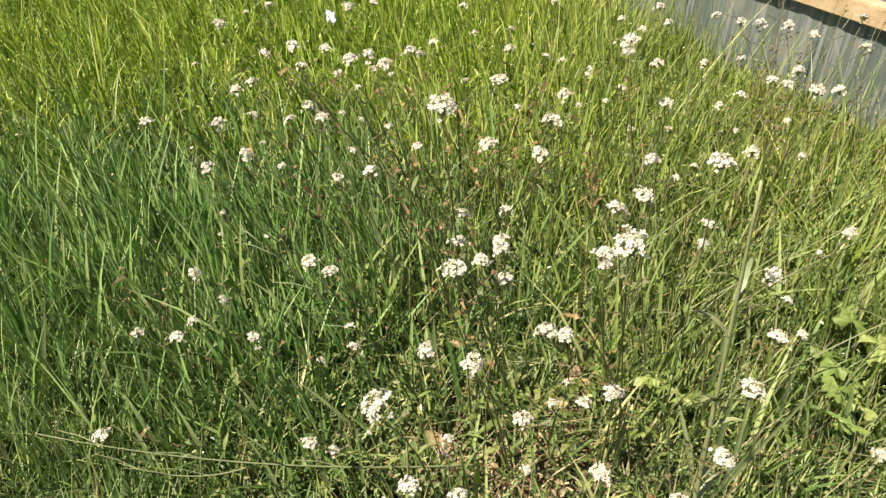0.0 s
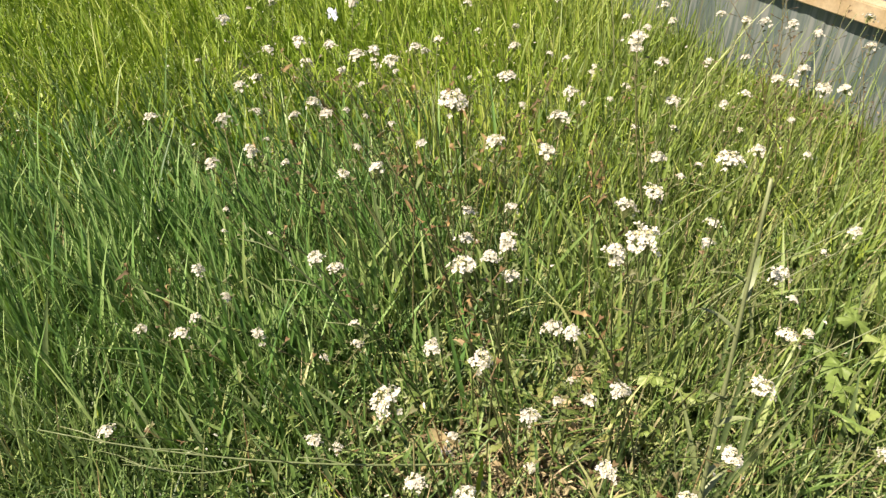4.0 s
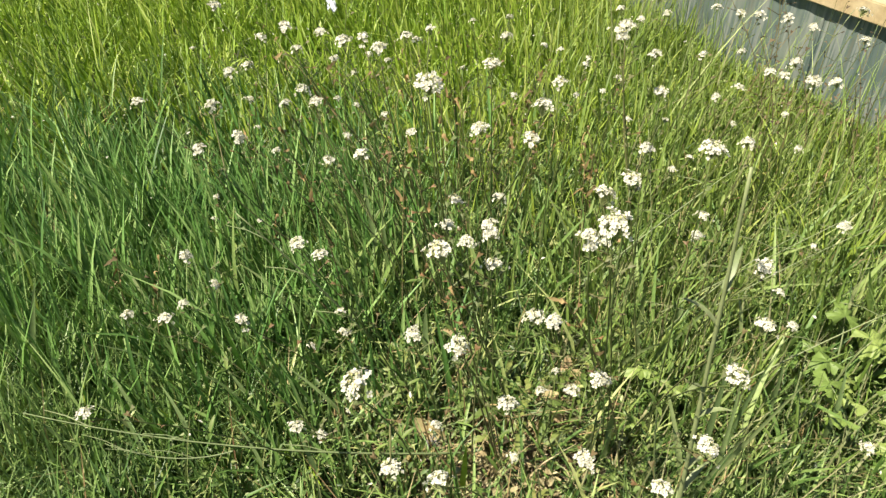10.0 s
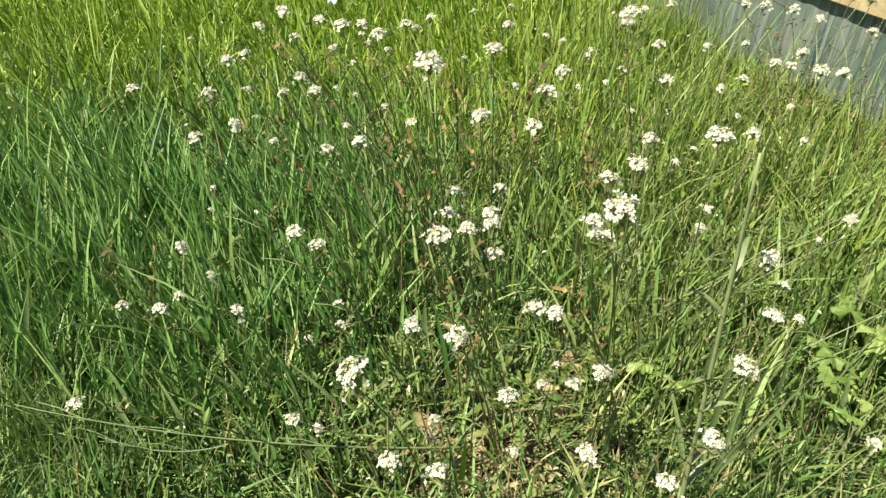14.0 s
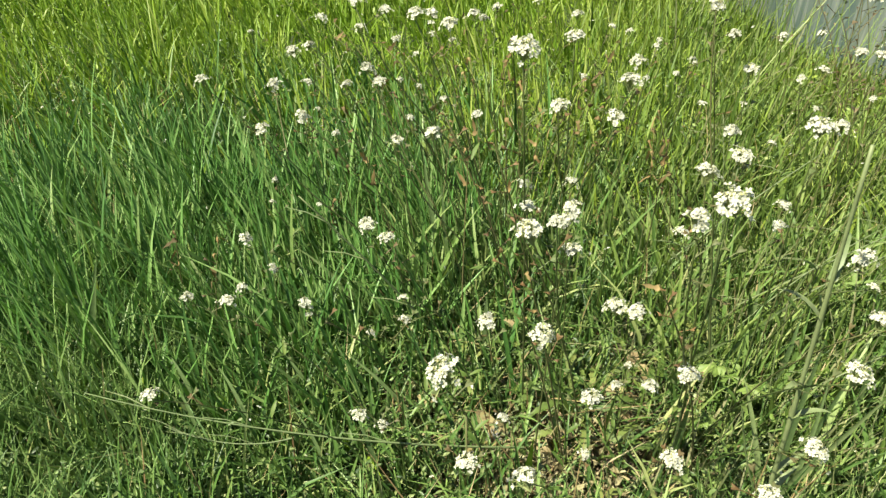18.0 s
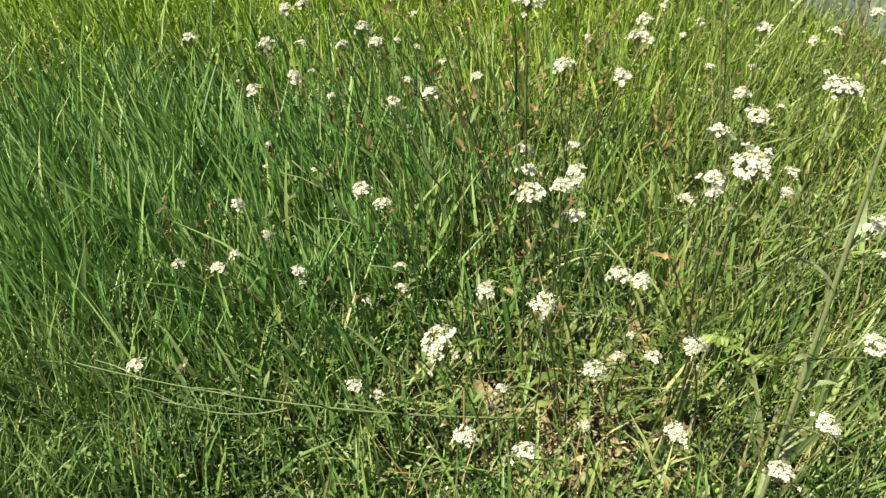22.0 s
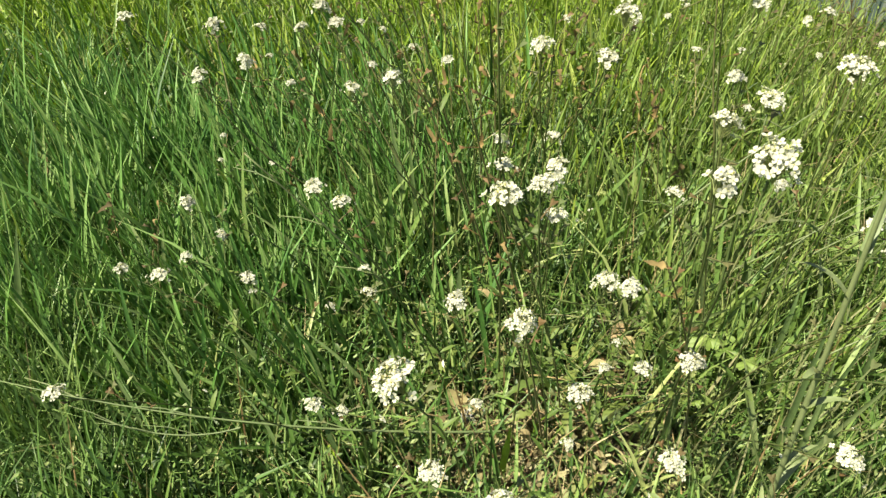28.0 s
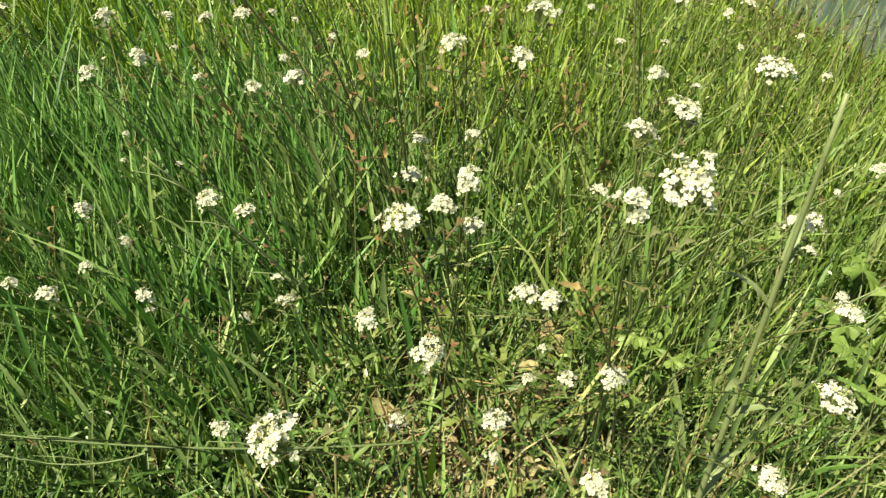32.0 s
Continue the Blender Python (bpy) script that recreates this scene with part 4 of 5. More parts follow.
flower_plant(119, [(0.351, 1.282, 0.330, 8)], foot=(0.339, 1.360))
flower_plant(120, [(0.330, 1.248, 0.320, 8)], foot=(0.336, 1.333))
flower_plant(121, [(0.209, 1.138, 0.350, 9)], foot=(0.156, 1.195))
flower_plant(122, [(0.442, 1.104, 0.300, 8)], foot=(0.353, 1.182))
flower_plant(123, [(0.433, 1.162, 0.250, 10)], foot=(0.379, 1.217))
flower_plant(124, [(0.370, 1.251, 0.280, 7)], foot=(0.339, 1.307))
flower_plant(130, [(0.590, 1.265, 0.300, 9)], foot=(0.531, 1.324))
flower_plant(131, [(0.420, 1.212, 0.300, 8)], foot=(0.382, 1.279))
flower_plant(132, [(0.523, 1.263, 0.280, 8)], foot=(0.483, 1.285))
flower_plant(133, [(0.306, 1.350, 0.330, 9)], foot=(0.271, 1.393))
flower_plant(134, [(0.116, 1.402, 0.360, 9)], foot=(0.140, 1.467))
flower_plant(135, [(0.124, 1.244, 0.340, 9)], foot=(0.128, 1.270))
flower_plant(136, [(0.368, 1.202, 0.300, 8)], foot=(0.340, 1.250))
flower_plant(137, [(0.362, 1.347, 0.300, 8)], foot=(0.344, 1.396))
flower_plant(138, [(0.293, 1.275, 0.300, 8)], foot=(0.289, 1.309))
flower_plant(139, [(-0.424, 1.466, 0.250, 9)], foot=(-0.348, 1.531))
flower_plant(140, [(-0.384, 1.635, 0.300, 9)], foot=(-0.313, 1.694))
flower_plant(141, [(-0.196, 1.046, 0.200, 7)], foot=(-0.154, 1.073))
flower_plant(142, [(-0.192, 1.021, 0.180, 7)], foot=(-0.149, 1.041))
flower_plant(143, [(-0.112, 0.999, 0.200, 7)], foot=(-0.078, 1.062))


# ---- broad-leaved weeds ----
def scalloped_leaf(seed, size, mat):
    """A round three-lobed leaf with a scalloped margin, attached at the origin and lying along +y."""
    r = random.Random(seed)
    n, rings = 42, 4
    verts, faces = [(0, 0, 0)], []
    for k in range(1, rings + 1):
        for i in range(n + 1):
            th = -2.55 + 5.1 * i / n
            lobe = 0.58 + 0.3 * abs(math.cos(1.25 * th)) + 0.1 * math.cos(11 * th + seed) + r.uniform(-0.03, 0.03)
            q = k / rings
            edge = lobe if k == rings else lobe * 0.97
            rr = size * 0.55 * q * edge
            z = (0.09 * math.cos(5 * th + seed) + 0.05 * math.cos(11 * th)) * size * q * q + size * (0.12 * q - 0.2 * q * q) + r.uniform(-0.008, 0.008) * size
            verts.append((rr * math.sin(th), rr * math.cos(th) * 1.05, z))
    for i in range(n):
        faces.append((0, 1 + i, 2 + i))
        for k in range(rings - 1):
            a = 1 + k * (n + 1) + i
            faces.append((a, a + n + 1, a + n + 2, a + 1))
    return mesh_of("leaf", verts, faces, [mat])


LOBED = [scalloped_leaf(60 + s, 0.05, M_LEAF) for s in range(4)]
CUT = [leaf_mesh("leaf", 66 + s, 0.07, 0.021, 5, M_WEED, 0.5, 0.6) for s in range(6)]
BROAD = [leaf_mesh("leaf", 70 + s, 0.055, 0.014, 5, M_WEED, 0.5, 0.4) for s in range(6)]
FALLEN = [leaf_mesh("fallen_leaf", 80 + s, 0.032, 0.016, 0, M_YELLOW, r0, 0) for s, r0 in enumerate((0.5, -0.4, 0.8, 0.2))]


def weed(seed, x, y, kind, count, scale, name, label):
    r = random.Random(seed)
    z = float(ground_height(np.array([x]), np.array([y]))[0])
    root = thing(name, label, "weed", pose(x, y, z), "broad-leaved weeds")
    for i in range(count):
        az, up, reach = i * 2.4 + r.uniform(-0.4, 0.4), r.uniform(0.1, 0.75), r.uniform(0.02, 0.06) * scale
        tip = Vector((-math.sin(az) * reach, math.cos(az) * reach, 0.012 + up * (0.1 if kind is LOBED else 0.045) * scale + (0.025 if kind is LOBED else 0)))
        v, f = tube(bezier(Vector((0, 0, 0)), Vector((tip.x * 0.3, tip.y * 0.3, tip.z * 0.8)), tip, 5), [0.0014, 0.0013, 0.0012, 0.001, 0.0008], 4)
        part("leaf_stalk", mesh_of("leaf_stalk", v, f, [M_PALE]), root)
        s = scale * r.uniform(0.65, 1.2)
        part("leaf", r.choice(kind), root, Matrix.LocRotScale(tip, Euler((r.uniform(-0.35, 0.35), r.gauss(0, 0.25), az)), (s, s, s)))


LOB = "weed with pale green lobed leaves close to the ground"
CUTS = "rosette weed with bright green deeply cut leaves on litter"
BRO = "weed with narrow toothed green leaves at the flowers' feet"
weed(1, 0.69, 0.963, LOBED, 5, 0.8, "lobed_weed", LOB)
weed(3, 0.424, 1.01, CUT, 7, 0.75, "rosette_weed", CUTS)
weed(4, 0.433, 0.93, CUT, 6, 0.7, "rosette_weed", CUTS)
weed(5, 0.72, 0.86, LOBED, 5, 0.8, "lobed_weed", LOB)
weed(8, 0.19, 0.94, BROAD, 9, 0.9, "toothed_weed", BRO)
weed(9, 0.27, 0.9, BROAD, 9, 0.9, "toothed_weed", BRO)
weed(10, 0.1, 0.9, BROAD, 8, 0.8, "toothed_weed", BRO)
weed(11, 0.32, 0.98, BROAD, 8, 0.8, "toothed_weed", BRO)
weed(13, 0.24, 1.0, BROAD, 7, 0.75, "toothed_weed", BRO)
weed(14, 0.38, 0.84, BROAD, 7, 0.75, "toothed_weed", BRO)
weed(15, 0.04, 0.82, BROAD, 6, 0.55, "toothed_weed", BRO)
weed(17, 0.15, 0.84, BROAD, 8, 0.75, "toothed_weed", BRO)
weed(19, 0.35, 0.9, BROAD, 8, 0.8, "toothed_weed", BRO)
weed(20, 0.423, 1.0, CUT, 6, 0.8, "rosette_weed", CUTS)
weed(21, 0.394, 0.855, CUT, 5, 0.6, "rosette_weed", CUTS)
weed(16, -0.1, 0.88, BROAD, 6, 0.5, "toothed_weed", BRO)
weed(31, 0.25, 0.84, CUT, 4, 0.8, "rosette_weed", CUTS)
weed(32, 0.34, 0.8, CUT, 6, 0.8, "rosette_weed", CUTS)
weed(33, 0.13, 0.95, CUT, 6, 0.8, "rosette_weed", CUTS)
weed(34, 0.3, 0.9, CUT, 6, 0.75, "rosette_weed", CUTS)
weed(39, 0.43, 0.945, LOBED, 4, 0.75, "lobed_weed", LOB)
weed(40, 0.425, 0.9, LOBED, 3, 0.7, "lobed_weed", LOB)
weed(36, 0.67, 1.0, LOBED, 4, 0.95, "lobed_weed", LOB)
weed(37, 0.67, 0.9, LOBED, 4, 0.95, "lobed_weed", LOB)
for i in range(26):
    r = random.Random(300 + i)
    x, y = r.gauss(0.22, 0.11), r.gauss(0.84, 0.07)
    ob = new("fallen_leaf", FALLEN[i % 4])
    ob.matrix_basis = Matrix.LocRotScale((x, y, 0.012 + r.uniform(0, 0.012)), Euler((r.gauss(0, 0.3), r.gauss(0, 0.3), r.uniform(0, 6.28))), (r.uniform(0.7, 1.3),) * 3)
    tagged(ob, "curled yellowed dead leaf lying on litter", "leaf", "fallen leaves under the flowers")


# ---- tufts of broad grass and loose stalks ----
BLADES = []
for s in range(6):
    r = random.Random(500 + s)
    L, W, B = r.uniform(0.2, 0.3), r.uniform(0.005, 0.008), r.uniform(0.15, 0.5)
    v, f = [], []
    for i in range(8):
        t = i / 7
        w = W * 0.5 * ((0.7 + t) if t < 0.3 else 1.0) * (1 - t ** 2.5) + 0.0001
        p = (0, L * (0.1 * t + B * t * t), L * (t - 0.35 * B * t * t))
        v += [(-w, p[1], p[2]), (0, p[1] + 0.3 * w, p[2] - 0.1 * w), (w, p[1], p[2])]
    for i in range(7):
        f += [(3 * i, 3 * i + 1, 3 * i + 4, 3 * i + 3), (3 * i + 1, 3 * i + 2, 3 * i + 5, 3 * i + 4)]
    BLADES.append(mesh_of("blade", v, f, [M_BLADE]))


def tuft(seed, x, y, count, spread, scale, drift):
    r = random.Random(seed)
    root = thing("grass_tuft", "tuft of broad pale green grass blades", "grass tuft", pose(x, y, float(ground_height(np.array([x]), np.array([y]))[0]) - 0.004), "broad grass tufts")
    for i in range(count):
        s = scale * r.uniform(0.6, 1.15)
        part("blade", r.choice(BLADES), root, Matrix.LocRotScale((r.gauss(0, spread), r.gauss(0, spread), 0),
             Euler((r.gauss(0, 0.25), r.gauss(0, 0.25), radians(drift) + r.gauss(0, 1.2))), (r.uniform(0.8, 1.2), s, s)))


tuft(1, 0.03, 1.05, 26, 0.03, 0.8, 70)
tuft(2, 0.1, 1.12, 16, 0.04, 0.7, 40)
tuft(3, 0.42, 1.12, 24, 0.05, 0.7, -60)
tuft(4, 0.56, 0.84, 9, 0.03, 0.7, -70)
tuft(5, 0.64, 1.0, 12, 0.04, 0.7, -50)
tuft(6, -0.06, 1.12, 18, 0.05, 0.8, 60)
tuft(7, -0.42, 0.92, 14, 0.03, 0.9, 60)
tuft(8, -0.22, 1.05, 20, 0.05, 0.8, 60)
tuft(9, 0.78, 1.1, 18, 0.05, 0.75, -40)
tuft(10, 0.34, 1.22, 18, 0.05, 0.65, 30)
tuft(11, 0.55, 1.25, 18, 0.06, 0.65, -30)
tuft(12, 0.7, 1.3, 16, 0.06, 0.65, -60)
tuft(13, -0.35, 1.2, 16, 0.05, 0.8, 80)
tuft(14, -0.55, 1.1, 16, 0.05, 0.75, 90)
tuft(15, 0.2, 1.2, 16, 0.05, 0.6, 10)
tuft(16, 0.48, 0.95, 14, 0.04, 0.6, -80)


def loose_stalk(points, thick, label):
    base = Vector(points[0])
    root = thing("fallen_stalk", label, "stalk", Matrix.Translation(base))
    pts = [Vector(p) - base for p in points]
    path = bezier(pts[0], pts[1], pts[2], 14)
    v, f = tube(path, [thick * (1 - 0.6 * k / 13) for k in range(14)])
    part("stem", mesh_of("stem", v, f, [M_PALE]), root)
    for k in (4, 8, 11):
        q = path[k]
        side = path[k] + Vector((-0.05, random.Random(k).uniform(-0.02, 0.03), 0.012))
        v, f = tube([q, q.lerp(side, 0.5) + Vector((0, 0, 0.004)), side], [thick * 0.5, thick * 0.4, thick * 0.25], 4)
        part("side_stalk", mesh_of("side_stalk", v, f, [M_PALE]), root)


loose_stalk([(0.2, 0.785, 0.05), (-0.029, 0.684, 0.109), (-0.25, 0.67, 0.152)], 0.0015, "long pale stem bent flat over the low weeds")
loose_stalk([(-0.035, 0.696, 0.108), (-0.09, 0.668, 0.1), (-0.17, 0.675, 0.115)], 0.001, "thin side stem lying over the low weeds")
loose_stalk([(0.317, 1.15, 0.01), (0.43, 1.208, 0.12), (0.54, 1.24, 0.22)], 0.0019, "thick pale stalk leaning through the grass")
loose_stalk([(0.42, 1.03, 0.01), (0.512, 1.069, 0.15), (0.6, 1.1, 0.2)], 0.0014, "dry bent stalk leaning through the grass")
loose_stalk([(0.4, 1.08, 0.01), (0.478, 1.071, 0.1), (0.66, 1.09, 0.25)], 0.0014, "dry bent stalk leaning through the grass")
loose_stalk([(0.447, 1.19, 0.02), (0.43, 1.22, 0.14), (0.405, 1.26, 0.26)], 0.0012, "thin bleached stalk leaning through the grass")
loose_stalk([(0.52, 1.11, 0.05), (0.62, 1.13, 0.14), (0.72, 1.15, 0.2)], 0.0012, "thin green-brown stalk leaning through the grass")
loose_stalk([(0.47, 0.92, 0.02), (0.58, 0.95, 0.12), (0.72, 0.99, 0.2)], 0.0014, "dry olive stalk leaning through the grass")
loose_stalk([(0.065, 0.975, 0.0), (0.0, 0.93, 0.15), (-0.09, 0.9, 0.275)], 0.002, "long thick pale stem leaning over the tall grass")
loose_stalk([(0.7, 1.68, 0.01), (0.72, 1.69, 0.16), (0.79, 1.7, 0.33)], 0.0016, "bleached stalk standing before the metal bed")


def broad_blade(points, width, label):
    """One long folded blade through three points."""
    base = Vector(points[0])
    pts = bezier(*[Vector(p) - base for p in points], 10)
    v, f = [], []
    for i, q in enumerate(pts):
        t = i / 9
        w = width * 0.5 * ((0.7 + t) if t < 0.3 else 1.0) * (1 - t ** 3) + 0.0001
        d = (pts[min(i + 1, 9)] - pts[max(i - 1, 0)]).normalized()
        side = d.cross(Vector((0.3, -1, 0.2))).normalized()
        v += [q - side * w, q + Vector((0, 0.3 * w, -0.2 * w)), q + side * w]
    for i in range(9):
        f += [(3 * i, 3 * i + 1, 3 * i + 4, 3 * i + 3), (3 * i + 1, 3 * i + 2, 3 * i + 5, 3 * i + 4)]
    root = thing("lone_grass", label, "grass", Matrix.Translation(base), "long single grasses")
    part("blade", mesh_of("blade", v, f, [M_BROADB]), root)


broad_blade([(0.475, 0.816, 0.0), (0.479, 0.832, 0.1), (0.482, 0.85, 0.22)], 0.009, "broad upright green grass blade")
broad_blade([(0.5, 0.83, 0.0), (0.5, 0.84, 0.1), (0.53, 0.86, 0.2)], 0.007, "broad upright green grass blade")
broad_blade([(0.46, 0.785, 0.0), (0.5, 0.8, 0.1), (0.56, 0.83, 0.2)], 0.008, "broad upright green grass blade")
broad_blade([(0.485, 0.8, 0.0), (0.5, 0.82, 0.08), (0.5, 0.85, 0.17)], 0.007, "broad upright green grass blade")
broad_blade([(0.49, 0.79, 0.0), (0.53, 0.8, 0.07), (0.6, 0.82, 0.12)], 0.006, "broad green grass blade leaning out of a clump")
broad_blade([(0.465, 0.8, 0.0), (0.45, 0.82, 0.08), (0.42, 0.85, 0.15)], 0.007, "broad green grass blade leaning out of a clump")
broad_blade([(0.45, 0.77, 0.0), (0.47, 0.78, 0.06), (0.5, 0.79, 0.14)], 0.0075, "broad upright green grass blade")
broad_blade([(0.04, 1.079, 0.0), (0.023, 1.08, 0.12), (0.0, 1.11, 0.25)], 0.008, "broad pale grass blade in a tuft")
broad_blade([(0.05, 1.07, 0.0), (0.04, 1.08, 0.1), (0.03, 1.1, 0.2)], 0.007, "broad pale grass blade in a tuft")
broad_blade([(-0.22, 0.70, 0.0), (-0.255, 0.71, 0.06), (-0.275, 0.703, 0.1)], 0.008, "broad green blade bent over low grass")
broad_blade([(-0.377, 0.8, 0.0), (-0.363, 0.816, 0.1), (-0.33, 0.83, 0.2)], 0.009, "broad upright dark green blade")
broad_blade([(-0.36, 0.81, 0.0), (-0.36, 0.816, 0.07), (-0.38, 0.83, 0.14)], 0.007, "broad upright dark green blade")
broad_blade([(0.13, 0.95, 0.0), (0.12, 0.97, 0.05), (0.12, 0.98, 0.1)], 0.01, "short broad bright green blade")


rb = random.Random(77)
for i in range(34):
    x, y = rb.uniform(-0.5, 0.08), rb.uniform(0.7, 1.0)
    reach, up = rb.gauss(-0.05, 0.035), rb.uniform(0.07, 0.13)
    broad_blade([(x, y, 0.0), (x + 0.35 * reach, y + rb.uniform(-0.01, 0.02), up * 0.75), (x + reach, y + rb.uniform(-0.02, 0.04), up)], rb.uniform(0.0042, 0.0065), "broad dull green blade over low weeds")
for i in range(44):
    x, y = rb.uniform(0.36, 0.85), rb.uniform(0.82, 1.3)
    reach, up = rb.gauss(0.005, 0.03), rb.uniform(0.07, 0.13)
    broad_blade([(x, y, 0.0), (x + 0.3 * reach, y + rb.uniform(-0.01, 0.02), up * 0.75), (x + reach, y + rb.uniform(-0.03, 0.04), up)], rb.uniform(0.006, 0.0095), "broad matt grey-green blade among thinner grass")


def thick_stem(points, thick):
    """A stout upright grass stem with short leaves at its joints."""
    base = Vector(points[0])
    root = thing("tall_grass_plant", "stout matt grey-green grass stem with short jointed leaves", "grass", Matrix.Translation(base))
    path = bezier(*[Vector(q) - base for q in points], 16)
    v, f = tube(path, [thick * (1 - 0.5 * k / 15) * (1.18 if k in (5, 8, 11) else 1.0) for k in range(16)], 7)
    part("stem", mesh_of("stem", v, f, [M_PALE]), root)
    r = random.Random(8)
    for k in (3, 5, 6, 8, 9, 11, 12):
        v, f = [], []
        turn, length = r.uniform(0, 6.28), r.uniform(0.03, 0.06)
        out = Vector((math.cos(turn), math.sin(turn), 0))
        side = Vector((-out.y, out.x, 0))
        for i in range(6):
            t = i / 5
            q = path[k] + out * length * t * 0.75 + Vector((0, 0, length * (0.9 * t - 0.6 * t * t)))
            w = 0.003 * (1 - t ** 2) + 0.0002
            v += [q - side * w, q - Vector((0, 0, 0.3 * w)), q + side * w]
        for i in range(5):
            f += [(3 * i, 3 * i + 1, 3 * i + 4, 3 * i + 3), (3 * i + 1, 3 * i + 2, 3 * i + 5, 3 * i + 4)]
        part("leaf", mesh_of("leaf", v, f, [M_PALE]), root)


thick_stem([(0.431, 0.686, 0.0), (0.418, 0.693, 0.24), (0.403, 0.7, 0.5)], 0.0026)


# ---- withered seed stalks ----
WITHERED = [leaf_mesh("withered_leaf", 130 + k, 0.013, 0.0065, 3, M_WITHER, c, 0.55) for k, c in enumerate((2.6, -1.9, 3.2, 1.6, -2.6))]


def seed_stalk(seed, x, y, height, size=1.0, podded=False):
    r = random.Random(seed)
    root = thing("seed_stalk", "withered rust-brown stalk set with curled dry leaves", "stalk", pose(x, y, float(ground_height(np.array([x]), np.array([y]))[0]) - 0.004), "withered seed stalks")
    tip = Vector((r.gauss(-0.03, 0.1) * height * 2, r.gauss(0, 0.1) * height * 2, height))
    path = bezier(Vector((0, 0, 0)), Vector((tip.x * 0.2, tip.y * 0.2, height * 0.6)), tip, 11)
    v, f = tube(path, [0.0011 - 0.00006 * k for k in range(11)])
    part("stem", mesh_of("stem", v, f, [M_RUST]), root)
    for i in range(r.randint(5, 9)):
        k = (0.99 - 0.075 * i) * 10
        j = min(int(k), 9)
        q, s = path[j].lerp(path[j + 1], k - j), size * r.uniform(0.6, 1.25)
        turn = Euler((r.uniform(-0.6, 0.9), r.uniform(-0.8, 0.8), i * 2.4 + r.uniform(-0.4, 0.4)))
        if podded or i % 3 == 2:
            part("seed_pod", r.choice(DRY_PODS), root, Matrix.LocRotScale(q, Euler((r.uniform(0.7, 1.3), 0, i * 2.4)), (s, s, s)))
        else:
            part("withered_leaf", r.choice(WITHERED), root, Matrix.LocRotScale(q, turn, (s, s, s)))


BIG_PODS = [pod_mesh(30 + k, M_RUSTPOD) for k in range(4)]


def rust_stalk(seed, points, count):
    """A tall leaning stalk hung with rusty pods and curled leaves, through three points."""
    r = random.Random(seed)
    base = Vector(points[0])
    root = thing("seed_stalk", "tall leaning stalk hung with rust-tan dry pods", "stalk", Matrix.Translation(base), "withered seed stalks")
    path = bezier(*[Vector(q) - base for q in points], 13)
    v, f = tube(path, [0.0012 - 0.00006 * k for k in range(13)])
    part("stem", mesh_of("stem", v, f, [M_RUST]), root)
    for i in range(count):
        k = (0.99 - 0.62 * i / count) * 12
        j = min(int(k), 11)
        q, s = path[j].lerp(path[j + 1], k - j), r.uniform(0.6, 0.95)
        part("seed_pod", r.choice(BIG_PODS), root, Matrix.LocRotScale(q, Euler((r.uniform(0.8, 1.6), 0, i * 2.4 + r.uniform(-0.4, 0.4))), (s * 1.3, s, s)))
        if i % 2 == 0:
            part("withered_leaf", r.choice(WITHERED), root, Matrix.LocRotScale(q, Euler((r.uniform(-0.8, 0.6), r.uniform(-0.8, 0.8), i * 2.4 + 1.5)), (r.uniform(0.45, 0.75),) * 3))


rust_stalk(1, [(0.238, 0.830, 0.0), (0.2, 0.74, 0.3), (0.122, 0.732, 0.48)], 12)
rust_stalk(2, [(0.245, 0.815, 0.0), (0.215, 0.72, 0.3), (0.168, 0.69, 0.48)], 12)
rust_stalk(3, [(0.392, 0.822, 0.0), (0.355, 0.745, 0.24), (0.286, 0.622, 0.43)], 10)
rs = random.Random(91)
for i in range(10):
    seed_stalk(700 + i, rs.uniform(0.05, 0.42), rs.uniform(0.92, 1.4), rs.uniform(0.2, 0.36), 1.1)
for i in range(9):
    seed_stalk(780 + i, rs.uniform(-0.04, 0.14), rs.uniform(0.98, 1.3), rs.uniform(0.26, 0.38))
for i in range(12):
    seed_stalk(740 + i, rs.uniform(0.55, 0.95), rs.uniform(1.15, 1.75), rs.uniform(0.2, 0.34), 1.2, True)
for i in range(9):
    seed_stalk(800 + i, rs.uniform(0.66, 0.86), rs.uniform(1.55, 1.8), rs.uniform(0.26, 0.4), 1.3, True)
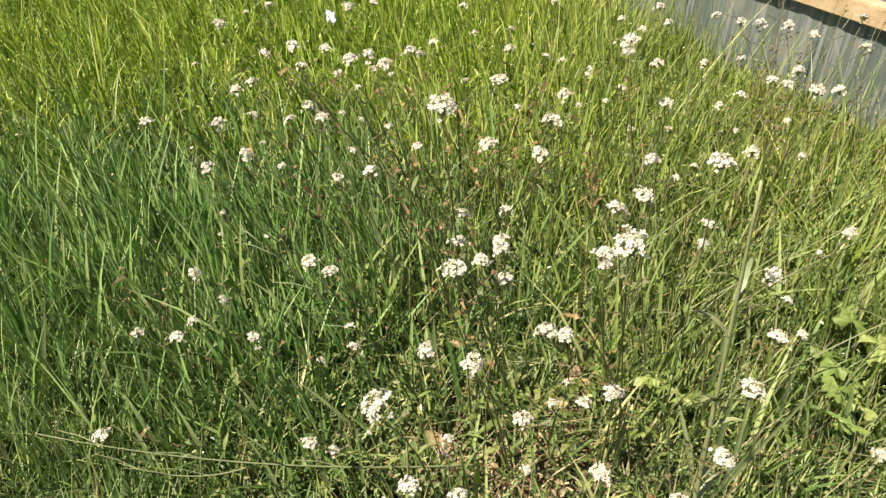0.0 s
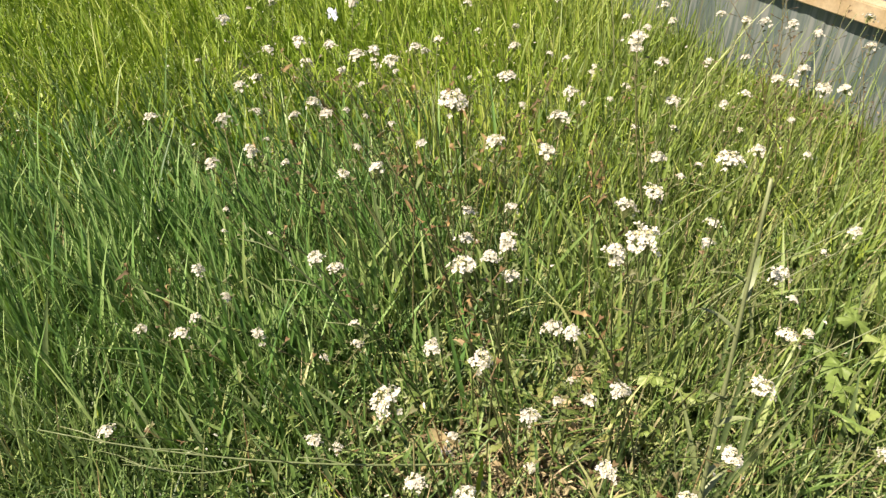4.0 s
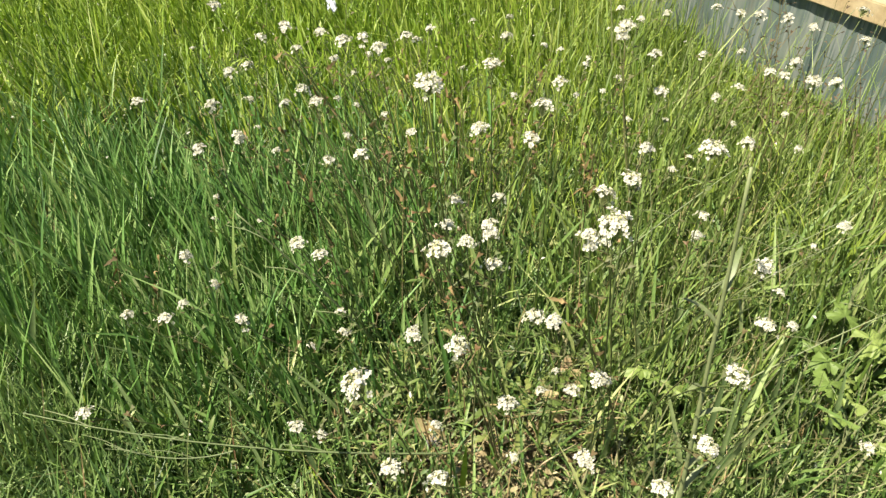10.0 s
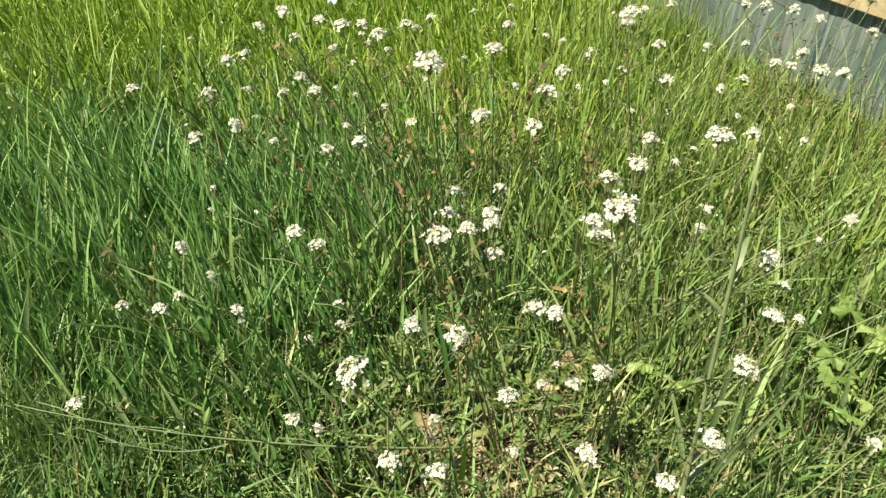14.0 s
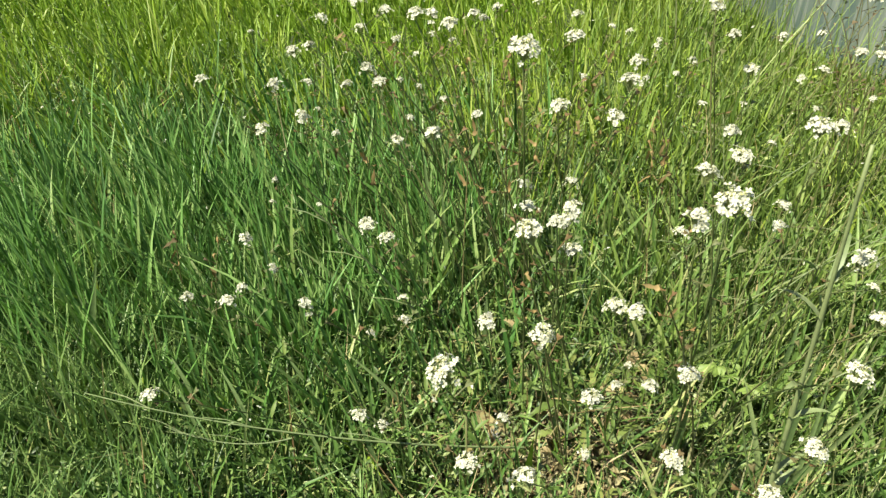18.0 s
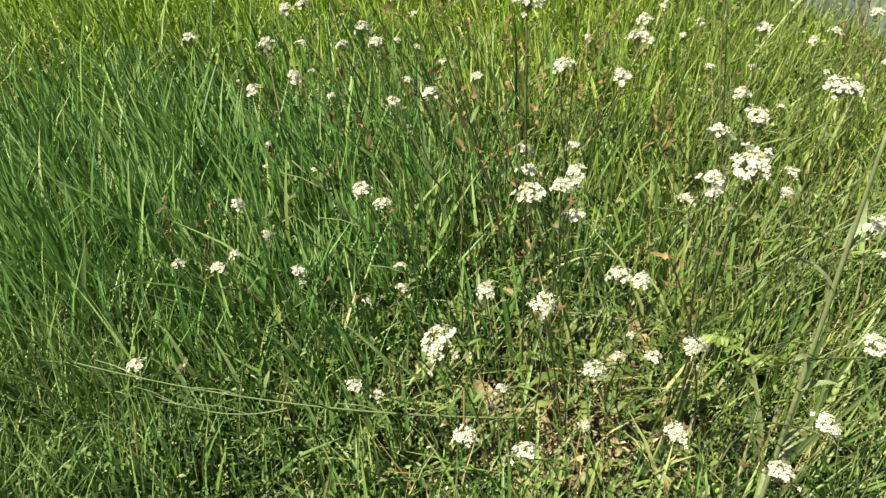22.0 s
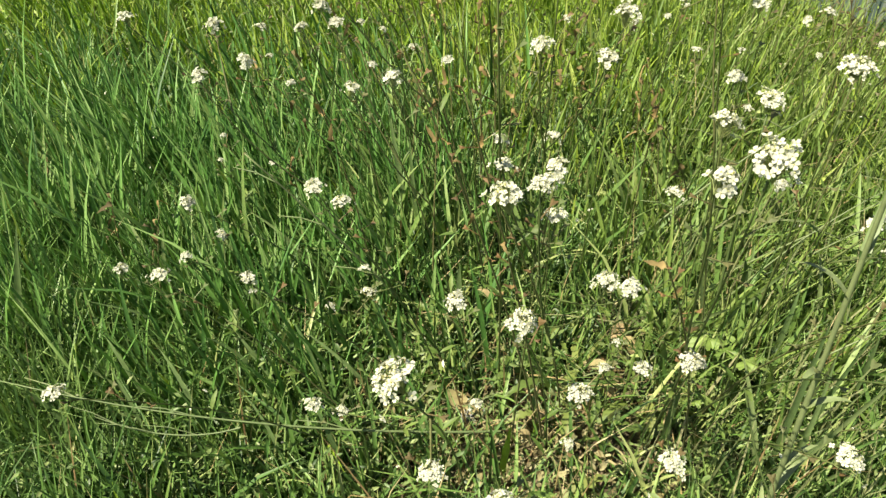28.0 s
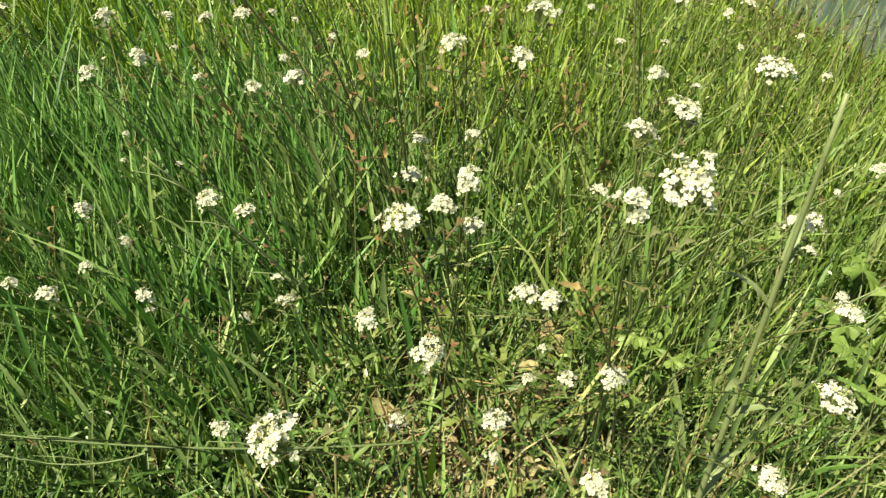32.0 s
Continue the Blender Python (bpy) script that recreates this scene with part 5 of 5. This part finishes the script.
for i in range(3):
    seed_stalk(760 + i, rs.uniform(-0.35, 0.05), rs.uniform(0.8, 1.1), rs.uniform(0.1, 0.2))


# ---- a grey tuft of fluff on the litter, and one yellow leaf caught among the weeds ----
def fluff(x, y, size):
    r = random.Random(12)
    root = thing("seed_fluff", "small grey tuft of matted plant fluff on the litter", "fluff", pose(x, y, 0.01))
    verts, faces = [], []
    for i in range(150):
        d = Vector((r.gauss(0, 1), r.gauss(0, 1), abs(r.gauss(0, 0.6)))).normalized()
        q = d * size * r.uniform(0.5, 1.0)
        tv, tf = tube([(0, 0, 0), q * 0.6 + Vector((0, 0, 0.001)), q], [0.0006, 0.0005, 0.0003], 3)
        n0 = len(verts)
        verts += tv
        faces += [tuple(n0 + c for c in f) for f in tf]
    part("hairs", mesh_of("hairs", verts, faces, [M_FLUFF]), root)


fluff(0.158, 0.822, 0.014)
ob = new("yellow_leaf", FALLEN[2])
ob.matrix_basis = Matrix.LocRotScale((0.16, 0.975, 0.05), Euler((0.3, 0.2, 1.0)), (0.8, 0.8, 0.8))
tagged(ob, "bright yellow dying leaf caught among green weeds", "leaf")


# ---- a scrap of plastic lying in the short grass ----
def plastic_scrap(x, y):
    root = thing("plastic_scrap", "crumpled bluish-white scrap of plastic in short grass", "litter", pose(x, y, 0.075, 12, 8, 25))
    r = random.Random(5)
    bm = bmesh.new()
    bmesh.ops.create_grid(bm, x_segments=7, y_segments=9, size=0.5)
    for v in bm.verts:
        v.co = Vector((v.co.x * 0.03 + r.uniform(-0.002, 0.002), v.co.y * 0.066 + r.uniform(-0.002, 0.002), 0.006 * math.sin(v.co.x * 9 + v.co.y * 5) + r.uniform(-0.003, 0.003)))
    bmesh.ops.solidify(bm, geom=bm.faces[:], thickness=0.0008)
    part("film", bm_mesh("film", bm, [M_PLASTIC], True), root)


M_PLASTIC = plain_mat("bluish_plastic", [(0.3, (0.34, 0.4, 0.46)), (0.7, (0.5, 0.55, 0.6))], 60.0, 0.35)
plastic_scrap(-0.435, 2.33)
